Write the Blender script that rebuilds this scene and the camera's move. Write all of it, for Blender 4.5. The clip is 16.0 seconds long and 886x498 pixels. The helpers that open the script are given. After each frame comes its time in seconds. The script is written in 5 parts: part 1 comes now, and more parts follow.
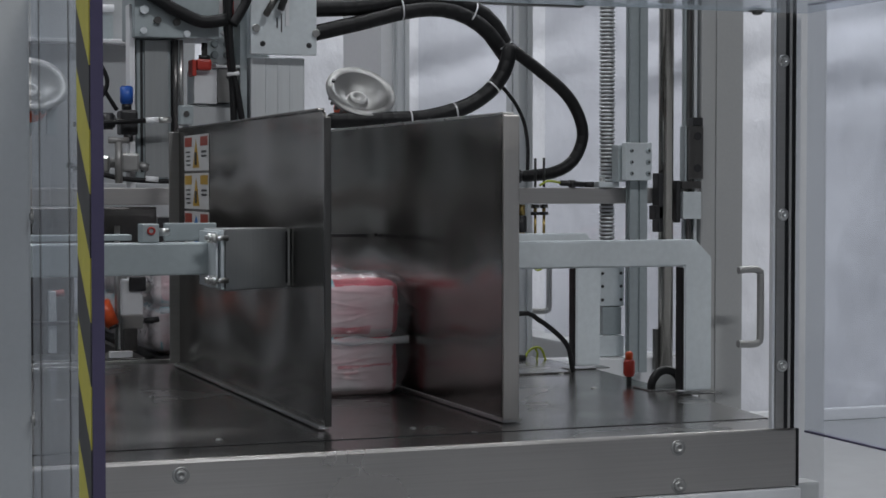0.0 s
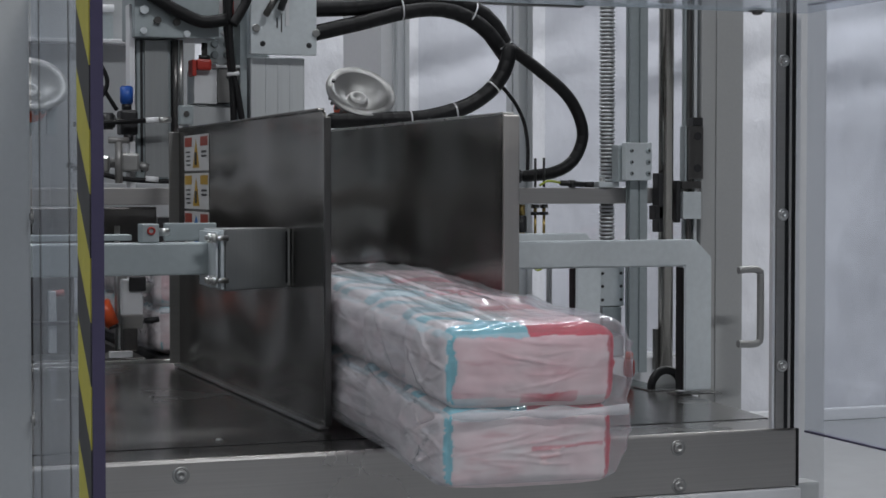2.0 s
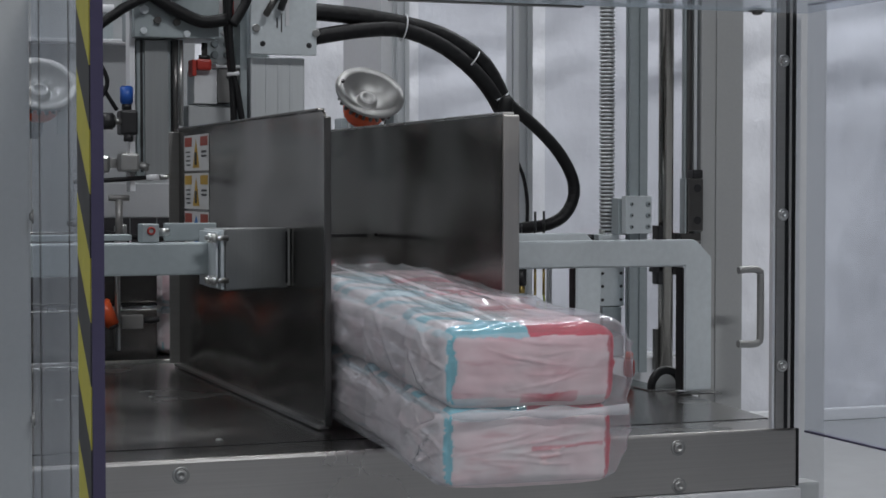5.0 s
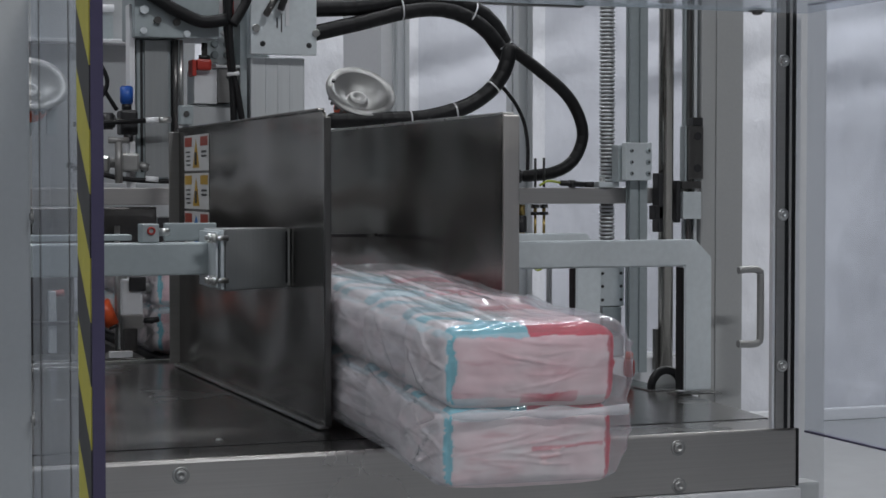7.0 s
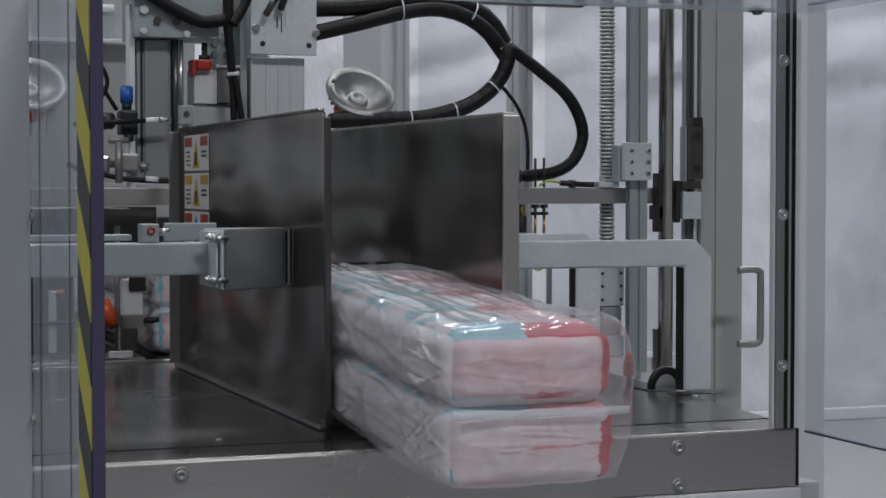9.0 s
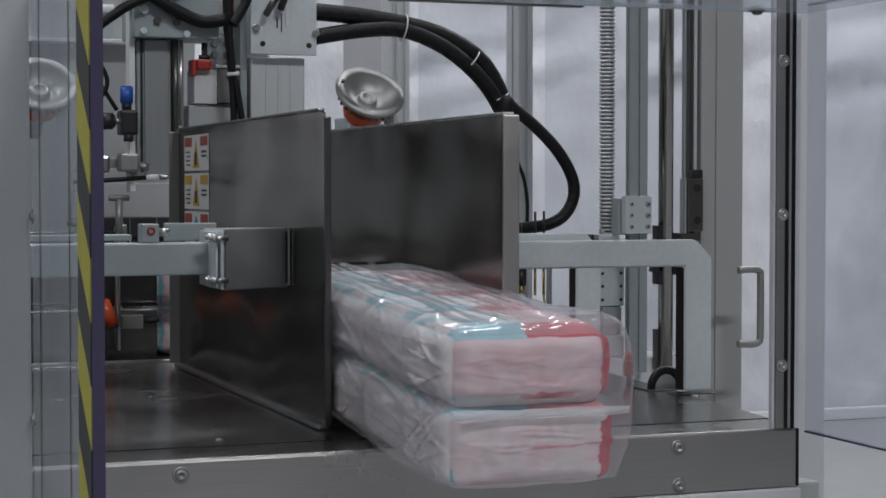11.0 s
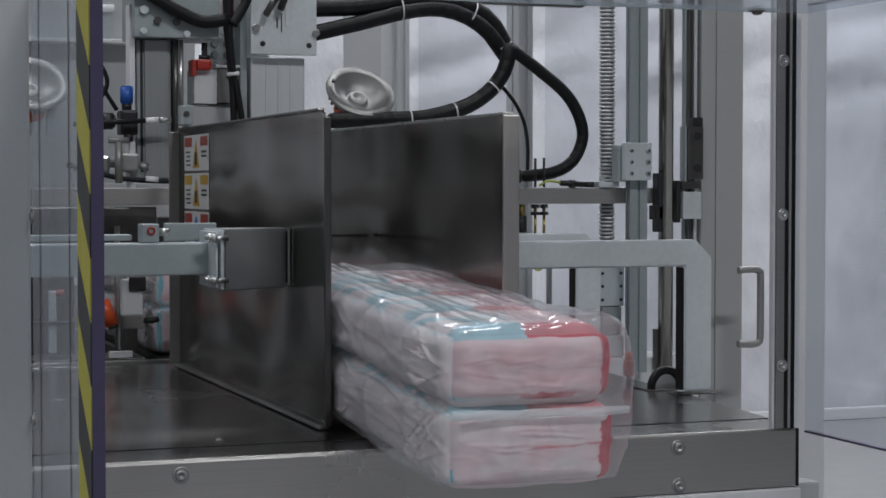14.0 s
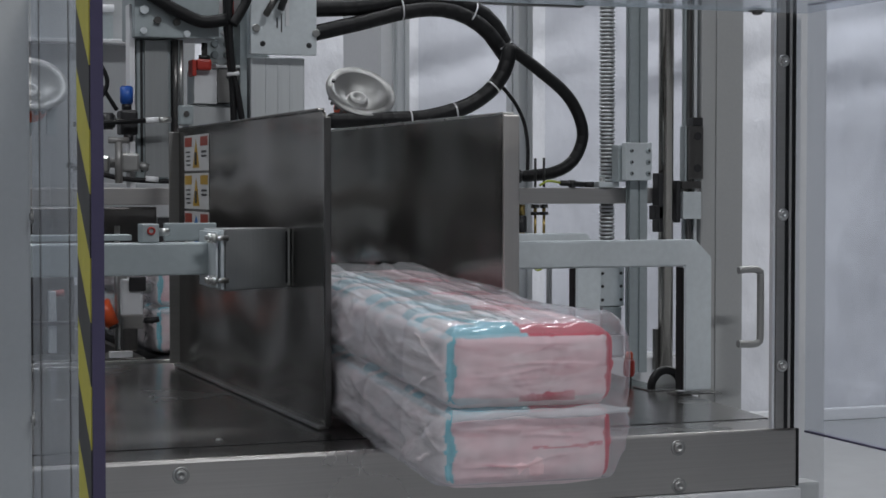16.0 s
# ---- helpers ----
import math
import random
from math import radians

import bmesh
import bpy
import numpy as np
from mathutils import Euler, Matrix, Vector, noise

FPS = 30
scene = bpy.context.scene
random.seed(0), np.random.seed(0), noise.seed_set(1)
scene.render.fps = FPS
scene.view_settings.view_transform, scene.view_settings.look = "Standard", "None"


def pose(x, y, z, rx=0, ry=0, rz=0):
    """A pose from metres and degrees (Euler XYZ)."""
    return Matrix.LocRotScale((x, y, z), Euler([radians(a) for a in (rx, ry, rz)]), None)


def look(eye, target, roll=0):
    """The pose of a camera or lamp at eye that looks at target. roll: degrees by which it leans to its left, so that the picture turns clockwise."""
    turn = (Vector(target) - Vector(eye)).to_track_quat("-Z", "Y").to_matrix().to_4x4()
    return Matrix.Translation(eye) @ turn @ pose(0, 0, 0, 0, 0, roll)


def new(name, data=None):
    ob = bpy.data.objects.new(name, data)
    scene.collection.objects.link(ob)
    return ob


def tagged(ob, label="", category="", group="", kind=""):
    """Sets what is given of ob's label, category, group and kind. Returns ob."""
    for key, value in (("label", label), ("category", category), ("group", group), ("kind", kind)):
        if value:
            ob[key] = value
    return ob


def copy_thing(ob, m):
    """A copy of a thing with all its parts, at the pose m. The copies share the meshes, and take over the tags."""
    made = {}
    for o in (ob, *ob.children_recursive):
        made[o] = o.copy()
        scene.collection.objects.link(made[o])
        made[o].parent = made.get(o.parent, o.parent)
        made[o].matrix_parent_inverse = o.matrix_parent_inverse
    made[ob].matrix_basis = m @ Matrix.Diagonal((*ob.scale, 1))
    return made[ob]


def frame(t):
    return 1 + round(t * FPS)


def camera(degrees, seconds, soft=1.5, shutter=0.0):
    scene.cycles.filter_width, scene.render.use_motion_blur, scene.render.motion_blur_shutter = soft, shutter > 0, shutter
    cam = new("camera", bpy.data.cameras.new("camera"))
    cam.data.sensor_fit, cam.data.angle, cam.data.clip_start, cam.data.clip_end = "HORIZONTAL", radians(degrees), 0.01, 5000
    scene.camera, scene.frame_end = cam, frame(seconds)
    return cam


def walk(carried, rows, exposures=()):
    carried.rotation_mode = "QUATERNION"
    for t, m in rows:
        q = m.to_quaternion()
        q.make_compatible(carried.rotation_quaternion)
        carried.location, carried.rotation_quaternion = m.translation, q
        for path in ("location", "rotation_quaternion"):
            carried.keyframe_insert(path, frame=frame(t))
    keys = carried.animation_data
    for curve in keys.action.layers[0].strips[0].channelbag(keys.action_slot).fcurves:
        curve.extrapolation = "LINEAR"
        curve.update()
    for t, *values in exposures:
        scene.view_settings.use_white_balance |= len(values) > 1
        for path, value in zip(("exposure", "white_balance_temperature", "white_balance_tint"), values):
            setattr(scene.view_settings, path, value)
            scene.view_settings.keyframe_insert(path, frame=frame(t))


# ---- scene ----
EYE = Vector((-0.6262, -1.6914, 1.1578))
WAY = Vector((0.34653, 0.93742, -0.03414))
cam = camera(27.37, 16.0, soft=1.6, shutter=0.5)
walk(cam, [(0.0, look(EYE, EYE + WAY)), (16.0, look(EYE, EYE + WAY))],
     exposures=[(0.0, -0.62, 6500, 10), (16.0, -0.62, 6500, 10)])

# ---- world and assumed hall lamps ----
world = bpy.data.worlds.new("hall_world")
scene.world = world
world.use_nodes = True
world.node_tree.nodes["Background"].inputs[0].default_value = (0.60, 0.64, 0.70, 1)
world.node_tree.nodes["Background"].inputs[1].default_value = 0.01


def area_lamp(name, loc, target, sx, sy, watts, colour=(0.95, 0.97, 1.0)):
    d = bpy.data.lights.new(name, "AREA")
    d.shape, d.size, d.size_y, d.energy, d.color = "RECTANGLE", sx, sy, watts, colour
    ob = new(name, d)
    ob.matrix_world = look(loc, target)
    return ob


# hall lamps are assumed and out of view; the last lights the channel
for lx, ly, watts in ((-2.2, 1.6, 62), (0.6, 1.2, 42), (3.2, 1.6, 66), (0.6, 4.4, 55), (3.6, 4.4, 55), (6.2, 4.4, 50), (-2.4, -2.4, 72), (0.7, -2.9, 140)):
    area_lamp("assumed_lamp_light", (lx, ly, 4.28), (lx, ly + 0.001, 0), 1.3, 0.3, watts)


# ---- materials ----
def material(name, base, rough=0.5, metal=0.0, spread=0.12, grain=(40, 40, 40), bump=0.15, dist=0.001, spec=0.5,
             stain=4.0, rough_var=0.1, coat=0.0, tint=None, tint_amount=0.0, warp=0.0, warp_scale=7.0):
    """Procedural surface: fine grain and larger stains in colour, roughness and relief."""
    m = bpy.data.materials.new(name)
    m.use_nodes = True
    n, l = m.node_tree.nodes, m.node_tree.links
    b = n["Principled BSDF"]
    co = n.new("ShaderNodeTexCoord")
    mp = n.new("ShaderNodeMapping")
    mp.inputs["Scale"].default_value = grain
    l.new(co.outputs["Object"], mp.inputs["Vector"])
    fine = n.new("ShaderNodeTexNoise")
    fine.inputs["Scale"].default_value, fine.inputs["Detail"].default_value = 1.0, 6.0
    l.new(mp.outputs[0], fine.inputs["Vector"])
    big = n.new("ShaderNodeTexNoise")
    big.inputs["Scale"].default_value, big.inputs["Detail"].default_value = stain, 5.0
    l.new(co.outputs["Object"], big.inputs["Vector"])
    mixv = n.new("ShaderNodeMath")
    mixv.operation = "ADD"
    l.new(fine.outputs["Fac"], mixv.inputs[0])
    l.new(big.outputs["Fac"], mixv.inputs[1])
    rng = n.new("ShaderNodeMapRange")
    rng.inputs["From Min"].default_value, rng.inputs["From Max"].default_value = 0.6, 1.4
    rng.inputs["To Min"].default_value, rng.inputs["To Max"].default_value = 1 - spread, 1 + spread
    l.new(mixv.outputs[0], rng.inputs["Value"])
    mul = n.new("ShaderNodeVectorMath")
    mul.operation = "SCALE"
    mul.inputs[0].default_value = base
    l.new(rng.outputs[0], mul.inputs["Scale"])
    out = mul.outputs[0]
    if tint:
        tn = n.new("ShaderNodeTexNoise")
        tn.inputs["Scale"].default_value, tn.inputs["Detail"].default_value = 22.0, 4.0
        l.new(co.outputs["Object"], tn.inputs["Vector"])
        tr = n.new("ShaderNodeMapRange")
        tr.inputs["From Min"].default_value, tr.inputs["From Max"].default_value = 0.42, 0.68
        tr.inputs["To Max"].default_value = tint_amount
        l.new(tn.outputs["Fac"], tr.inputs["Value"])
        mx = n.new("ShaderNodeMix")
        mx.data_type = "RGBA"
        l.new(tr.outputs[0], mx.inputs[0])
        l.new(out, mx.inputs[6])
        mx.inputs[7].default_value = (*tint, 1)
        out = mx.outputs[2]
    l.new(out, b.inputs["Base Color"])
    rr = n.new("ShaderNodeMapRange")
    rr.inputs["To Min"].default_value, rr.inputs["To Max"].default_value = max(0.02, rough - rough_var), rough + rough_var
    l.new(big.outputs["Fac"], rr.inputs["Value"])
    l.new(rr.outputs[0], b.inputs["Roughness"])
    b.inputs["Metallic"].default_value = metal
    b.inputs["Specular IOR Level"].default_value = spec
    b.inputs["Coat Weight"].default_value = coat
    bp = n.new("ShaderNodeBump")
    bp.inputs["Strength"].default_value, bp.inputs["Distance"].default_value = bump, dist
    l.new(fine.outputs["Fac"], bp.inputs["Height"])
    l.new(bp.outputs[0], b.inputs["Normal"])
    if warp:
        wn = n.new("ShaderNodeTexNoise")
        wn.inputs["Scale"].default_value, wn.inputs["Detail"].default_value = warp_scale, 1.0
        l.new(co.outputs["Object"], wn.inputs["Vector"])
        wb = n.new("ShaderNodeBump")
        wb.inputs["Strength"].default_value, wb.inputs["Distance"].default_value = 1.0, warp
        l.new(wn.outputs["Fac"], wb.inputs["Height"])
        l.new(wb.outputs[0], bp.inputs["Normal"])
    return m


def clear_sheet(name, gloss=0.10, edge=0.4, tint=(0.93, 0.95, 0.97), rough=0.03, haze=0.0, wave=0.0, wave_scale=30.0):
    """A thin clear sheet: see-through with a mirror share, and an even pale haze."""
    m = bpy.data.materials.new(name)
    m.use_nodes = True
    n, l = m.node_tree.nodes, m.node_tree.links
    n.remove(n["Principled BSDF"])
    tr = n.new("ShaderNodeBsdfTransparent")
    tr.inputs[0].default_value = (*tint, 1)
    gl = n.new("ShaderNodeBsdfGlossy")
    gl.inputs["Roughness"].default_value = rough
    gl.inputs[0].default_value = (0.95, 0.97, 1, 1)
    lw = n.new("ShaderNodeLayerWeight")
    lw.inputs["Blend"].default_value = 0.5
    pw = n.new("ShaderNodeMath")
    pw.operation = "POWER"
    pw.inputs[1].default_value = 3.5
    l.new(lw.outputs["Facing"], pw.inputs[0])
    sc = n.new("ShaderNodeMath")
    sc.operation = "MULTIPLY"
    sc.inputs[1].default_value = edge
    l.new(pw.outputs[0], sc.inputs[0])
    ad = n.new("ShaderNodeMath")
    ad.operation = "ADD"
    ad.use_clamp = True
    ad.inputs[1].default_value = gloss
    l.new(sc.outputs[0], ad.inputs[0])
    if wave:
        co = n.new("ShaderNodeTexCoord")
        mp = n.new("ShaderNodeMapping")
        mp.inputs["Scale"].default_value = (1.0, 0.10, 0.8)
        l.new(co.outputs["Object"], mp.inputs["Vector"])
        no = n.new("ShaderNodeTexNoise")
        no.inputs["Scale"].default_value, no.inputs["Detail"].default_value, no.inputs["Distortion"].default_value = wave_scale, 3.0, 1.2
        l.new(mp.outputs[0], no.inputs["Vector"])
        bp = n.new("ShaderNodeBump")
        bp.inputs["Strength"].default_value, bp.inputs["Distance"].default_value = wave, 0.02
        l.new(no.outputs["Fac"], bp.inputs["Height"])
        l.new(bp.outputs[0], gl.inputs["Normal"])
        l.new(bp.outputs[0], lw.inputs["Normal"])
    mx = n.new("ShaderNodeMixShader")
    l.new(ad.outputs[0], mx.inputs[0])
    l.new(tr.outputs[0], mx.inputs[1])
    l.new(gl.outputs[0], mx.inputs[2])
    last = mx.outputs[0]
    if haze:
        df = n.new("ShaderNodeBsdfDiffuse")
        df.inputs[0].default_value = (0.8, 0.82, 0.85, 1)
        m2 = n.new("ShaderNodeMixShader")
        m2.inputs[0].default_value = haze
        l.new(last, m2.inputs[1])
        l.new(df.outputs[0], m2.inputs[2])
        last = m2.outputs[0]
    l.new(last, n["Material Output"].inputs[0])
    return m


STEEL = material("brushed_stainless", (0.57, 0.55, 0.535), 0.30, 1.0, 0.10, (6, 500, 500), 0.10, 0.0006, stain=5, rough_var=0.09)
# same stainless as STEEL, darkened: dark reflected surroundings are put into the colour
STEEL_V_SHADED = material("brushed_stainless_upright_shaded", (0.222, 0.213, 0.200), 0.20, 1.0, 0.16, (300, 300, 4), 0.12, 0.0005, stain=7, rough_var=0.14, warp=0.034, warp_scale=3.0)
# lit copy of the upright stainless, for the fold that faces forward
STEEL_LIT = material("lit_brushed_stainless", (0.62, 0.59, 0.56), 0.38, 0.9, 0.08, (300, 300, 4), 0.10, 0.0005)
TABLE = material("worn_stainless_table", (0.275, 0.269, 0.262), 0.24, 1.0, 0.16, (400, 5, 400), 0.10, 0.0004, stain=6, rough_var=0.16, warp=0.005, warp_scale=4.0)
ZINC = material("zinc_plated_steel", (0.69, 0.74, 0.765), 0.40, 0.40, 0.08, (120, 120, 120), 0.08, 0.0005, stain=9)
ZINC_DULL = material("dull_zinc_steel", (0.36, 0.405, 0.42), 0.5, 0.35, 0.08, (120, 120, 120), 0.08, 0.0005, stain=9)
ALU = material("anodised_aluminium", (0.62, 0.645, 0.66), 0.45, 0.45, 0.06, (300, 300, 3), 0.06, 0.0004)
DARK_STEEL = material("dark_machined_steel", (0.15, 0.146, 0.142), 0.34, 0.9, 0.15, (60, 60, 60), 0.1)
PAINT = material("light_grey_painted_steel", (0.40, 0.415, 0.425), 0.5, 0.0, 0.04, (200, 200, 200), 0.12, 0.0004)
PAINT_WARM = material("grey_painted_column", (0.375, 0.38, 0.38), 0.5, 0.0, 0.04, (200, 200, 200), 0.12, 0.0004)
WHITE = material("white_painted_panel", (0.74, 0.75, 0.77), 0.55, 0.0, 0.03, (60, 60, 60), 0.1)
CURTAIN = material("white_hall_cloth", (0.71, 0.72, 0.76), 0.70, 0.0, 0.13, (8, 8, 6), 0.55, 0.03, stain=0.9, warp=0.07, warp_scale=1.9)
RUBBER = material("black_rubber_hose", (0.009, 0.009, 0.010), 0.48, 0.0, 0.2, (150, 150, 150), 0.1, spec=0.3)
BLACK = material("black_plastic", (0.018, 0.018, 0.02), 0.45, 0.0, 0.15, (90, 90, 90), 0.1)
ORANGE = material("orange_red_plastic", (0.62, 0.085, 0.02), 0.42, 0.0, 0.08, (90, 90, 90), 0.1)
RED = material("red_plastic", (0.38, 0.03, 0.02), 0.45, 0.0, 0.08, (90, 90, 90), 0.1)
BLUE = material("blue_plastic", (0.02, 0.10, 0.42), 0.4, 0.0, 0.08, (90, 90, 90), 0.1)
GREEN = material("yellow_green_wire", (0.32, 0.38, 0.03), 0.5, 0.0, 0.08, (90, 90, 90), 0.1)
BRASS = material("brass_fitting", (0.42, 0.31, 0.11), 0.35, 1.0, 0.12, (90, 90, 90), 0.1)
CHROME = material("polished_steel", (0.60, 0.60, 0.59), 0.3, 1.0, 0.06, (90, 90, 90), 0.05)
SATIN = material("satin_cast_aluminium", (0.36, 0.36, 0.355), 0.48, 0.75, 0.08, (90, 90, 90), 0.08)
YELLOW = material("yellow_tape", (0.46, 0.42, 0.05), 0.5, 0.0, 0.10, (90, 90, 90), 0.1)
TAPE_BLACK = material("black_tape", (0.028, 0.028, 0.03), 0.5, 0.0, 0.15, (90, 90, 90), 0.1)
EDGE = material("violet_sheet_edge", (0.055, 0.048, 0.095), 0.35, 0.0, 0.12, (20, 20, 90), 0.1)
PALE = material("pale_painted_post", (0.60, 0.61, 0.63), 0.5, 0.0, 0.04, (90, 90, 90), 0.08)
STICKER = material("white_sticker", (0.56, 0.56, 0.56), 0.5, 0.0, 0.03, (90, 90, 90), 0.05)
STICK_ORANGE = material("orange_sticker_field", (0.30, 0.05, 0.03), 0.5, 0.0, 0.05)
STICK_YELLOW = material("yellow_sticker_field", (0.46, 0.28, 0.03), 0.5, 0.0, 0.05)
STICK_BLUE = material("blue_sticker_field", (0.03, 0.15, 0.42), 0.5, 0.0, 0.05)
FLOOR = material("grey_resin_floor", (0.36, 0.37, 0.38), 0.4, 0.0, 0.08, (8, 8, 8), 0.1, stain=1.2)
HALL_DARK = material("grey_hall_wall", (0.10, 0.103, 0.107), 0.7, 0.0, 0.08, (5, 5, 5), 0.1, stain=0.7)
HALL_PALE = material("pale_grey_hall_wall", (0.20, 0.205, 0.21), 0.7, 0.0, 0.08, (5, 5, 5), 0.1, stain=0.7)
SHAFT = material("ground_steel_shaft", (0.36, 0.345, 0.32), 0.22, 1.0, 0.08, (200, 200, 20), 0.05)
BRACKET = material("brushed_zinc_bracket", (0.36, 0.375, 0.38), 0.40, 0.6, 0.08, (300, 300, 4), 0.08, 0.0005)
CAST = material("grey_brown_machined_metal", (0.26, 0.255, 0.25), 0.42, 0.45, 0.10, (6, 300, 300), 0.08, 0.0005, stain=9)
BEAM = material("grey_machined_beam", (0.33, 0.322, 0.318), 0.42, 0.35, 0.08, (6, 300, 300), 0.08, 0.0005)


def printed_film():
    """Soft pack film: the print is stored with the mesh, the grain and small wrinkles come from noise."""
    m = bpy.data.materials.new("printed_pack_film")
    m.use_nodes = True
    n, l = m.node_tree.nodes, m.node_tree.links
    b = n["Principled BSDF"]
    at = n.new("ShaderNodeAttribute")
    at.attribute_name = "print"
    co = n.new("ShaderNodeTexCoord")
    no = n.new("ShaderNodeTexNoise")
    no.inputs["Scale"].default_value, no.inputs["Detail"].default_value = 60.0, 6.0
    l.new(co.outputs["Object"], no.inputs["Vector"])
    rg = n.new("ShaderNodeMapRange")
    rg.inputs["From Min"].default_value, rg.inputs["From Max"].default_value = 0.3, 0.7
    rg.inputs["To Min"].default_value, rg.inputs["To Max"].default_value = 0.90, 1.06
    l.new(no.outputs["Fac"], rg.inputs["Value"])
    sc = n.new("ShaderNodeVectorMath")
    sc.operation = "SCALE"
    l.new(at.outputs["Color"], sc.inputs[0])
    l.new(rg.outputs[0], sc.inputs["Scale"])
    l.new(sc.outputs[0], b.inputs["Base Color"])
    b.inputs["Roughness"].default_value = 0.55
    big = n.new("ShaderNodeTexNoise")
    big.inputs["Scale"].default_value, big.inputs["Detail"].default_value, big.inputs["Distortion"].default_value = 45.0, 5.0, 0.8
    l.new(co.outputs["Object"], big.inputs["Vector"])
    bp = n.new("ShaderNodeBump")
    bp.inputs["Strength"].default_value, bp.inputs["Distance"].default_value = 0.28, 0.004
    l.new(big.outputs["Fac"], bp.inputs["Height"])
    l.new(bp.outputs[0], b.inputs["Normal"])
    return m


PACK = printed_film()
FILM = clear_sheet("clear_wrap_film", 0.11, 0.75, (0.97, 0.97, 0.98), 0.17, 0.085, 0.26, 22.0)
WELD = clear_sheet("milky_weld_film", 0.02, 0.15, (0.95, 0.95, 0.96), 0.35, 0.30)
# pale haze stands for scuffs and for reflections that veil the view behind
POLY_SCUFFED = clear_sheet("scuffed_polycarbonate", 0.03, 0.25, (0.88, 0.90, 0.925), 0.04, 0.12, 0.12, 6.0)
POLY = clear_sheet("clear_polycarbonate", 0.02, 0.25, (0.93, 0.945, 0.97), 0.02, 0.025)
POLY_DOOR = clear_sheet("clear_door_sheet", 0.015, 0.15, (0.925, 0.93, 0.945), 0.02, 0.01)
LAMP_GLOW = bpy.data.materials.new("lamp_glow")
LAMP_GLOW.use_nodes = True
LAMP_GLOW.node_tree.nodes["Principled BSDF"].inputs["Emission Color"].default_value = (0.95, 0.97, 1, 1)
LAMP_GLOW.node_tree.nodes["Principled BSDF"].inputs["Emission Strength"].default_value = 6.0


# ---- builders ----
def thing(name, loc, label, category, group="", kind=""):
    ob = new(name)
    ob.location = loc
    ob.empty_display_size = 0.02
    return tagged(ob, label, category, group, kind)


def origin(ob):
    o = Vector((0, 0, 0))
    while ob:
        o += ob.location
        ob = ob.parent
    return o


def part(name, bm, mat, parent=None, label="", smooth=False, kind="", category=""):
    """Link a bmesh, given in world coordinates, as one mesh under its thing or part."""
    if parent:
        bm.transform(Matrix.Translation(-origin(parent)))
    me = bpy.data.meshes.new(name)
    if smooth:
        for f in bm.faces:
            f.smooth = True
    bm.to_mesh(me)
    bm.free()
    mats = mat if isinstance(mat, (list, tuple)) else [mat]
    for x in mats:
        me.materials.append(x)
    ob = new(name, me)
    if parent:
        ob.parent = parent
    return tagged(ob, label, category, "", kind)


def box(lo, hi, bevel=0.0015, bm=None, segs=2):
    b = bmesh.new()
    lo, hi = Vector(lo), Vector(hi)
    bmesh.ops.create_cube(b, size=1.0, matrix=Matrix.Translation((lo + hi) / 2) @ Matrix.Diagonal((*(hi - lo), 1)))
    if bevel:
        bmesh.ops.bevel(b, geom=b.edges[:], offset=min(bevel, min(hi - lo) * 0.45), segments=segs, affect="EDGES", profile=0.6)
    return merge(bm, b)


def merge(bm, b):
    if bm is None:
        return b
    me = bpy.data.meshes.new("join")
    b.to_mesh(me)
    b.free()
    bm.from_mesh(me)
    bpy.data.meshes.remove(me)
    return bm


def rod(a, b, r, bm=None, segs=20, r2=None, bevel=0.0):
    a, b = Vector(a), Vector(b)
    t = bmesh.new()
    m = Matrix.Translation((a + b) / 2) @ (b - a).to_track_quat("Z", "Y").to_matrix().to_4x4()
    bmesh.ops.create_cone(t, cap_ends=True, segments=segs, radius1=r, radius2=r if r2 is None else r2, depth=(b - a).length, matrix=m)
    for f in t.faces:
        f.smooth = len(f.verts) == 4
    if bevel:
        rim = [e for e in t.edges if any(len(f.verts) > 4 for f in e.link_faces)]
        bmesh.ops.bevel(t, geom=rim, offset=bevel, segments=2, affect="EDGES")
    return merge(bm, t)


def catmull(points, count):
    """Points evenly spaced along a smooth line."""
    p = [Vector(q) for q in points]
    p = [2 * p[0] - p[1]] + p + [2 * p[-1] - p[-2]]
    fine = []
    for i in range(1, len(p) - 2):
        for k in range(16):
            t = k / 16
            fine.append(0.5 * (2 * p[i] + (p[i + 1] - p[i - 1]) * t + (2 * p[i - 1] - 5 * p[i] + 4 * p[i + 1] - p[i + 2]) * t * t
                               + (3 * p[i] - p[i - 1] - 3 * p[i + 1] + p[i + 2]) * t ** 3))
    fine.append(p[-2])
    acc = [0.0]
    for a, b in zip(fine, fine[1:]):
        acc.append(acc[-1] + (b - a).length)
    out, j = [], 0
    for k in range(count + 1):
        d = acc[-1] * k / count
        while j < len(acc) - 2 and acc[j + 1] < d:
            j += 1
        f = (d - acc[j]) / max(1e-9, acc[j + 1] - acc[j])
        out.append(fine[j].lerp(fine[j + 1], f))
    return out


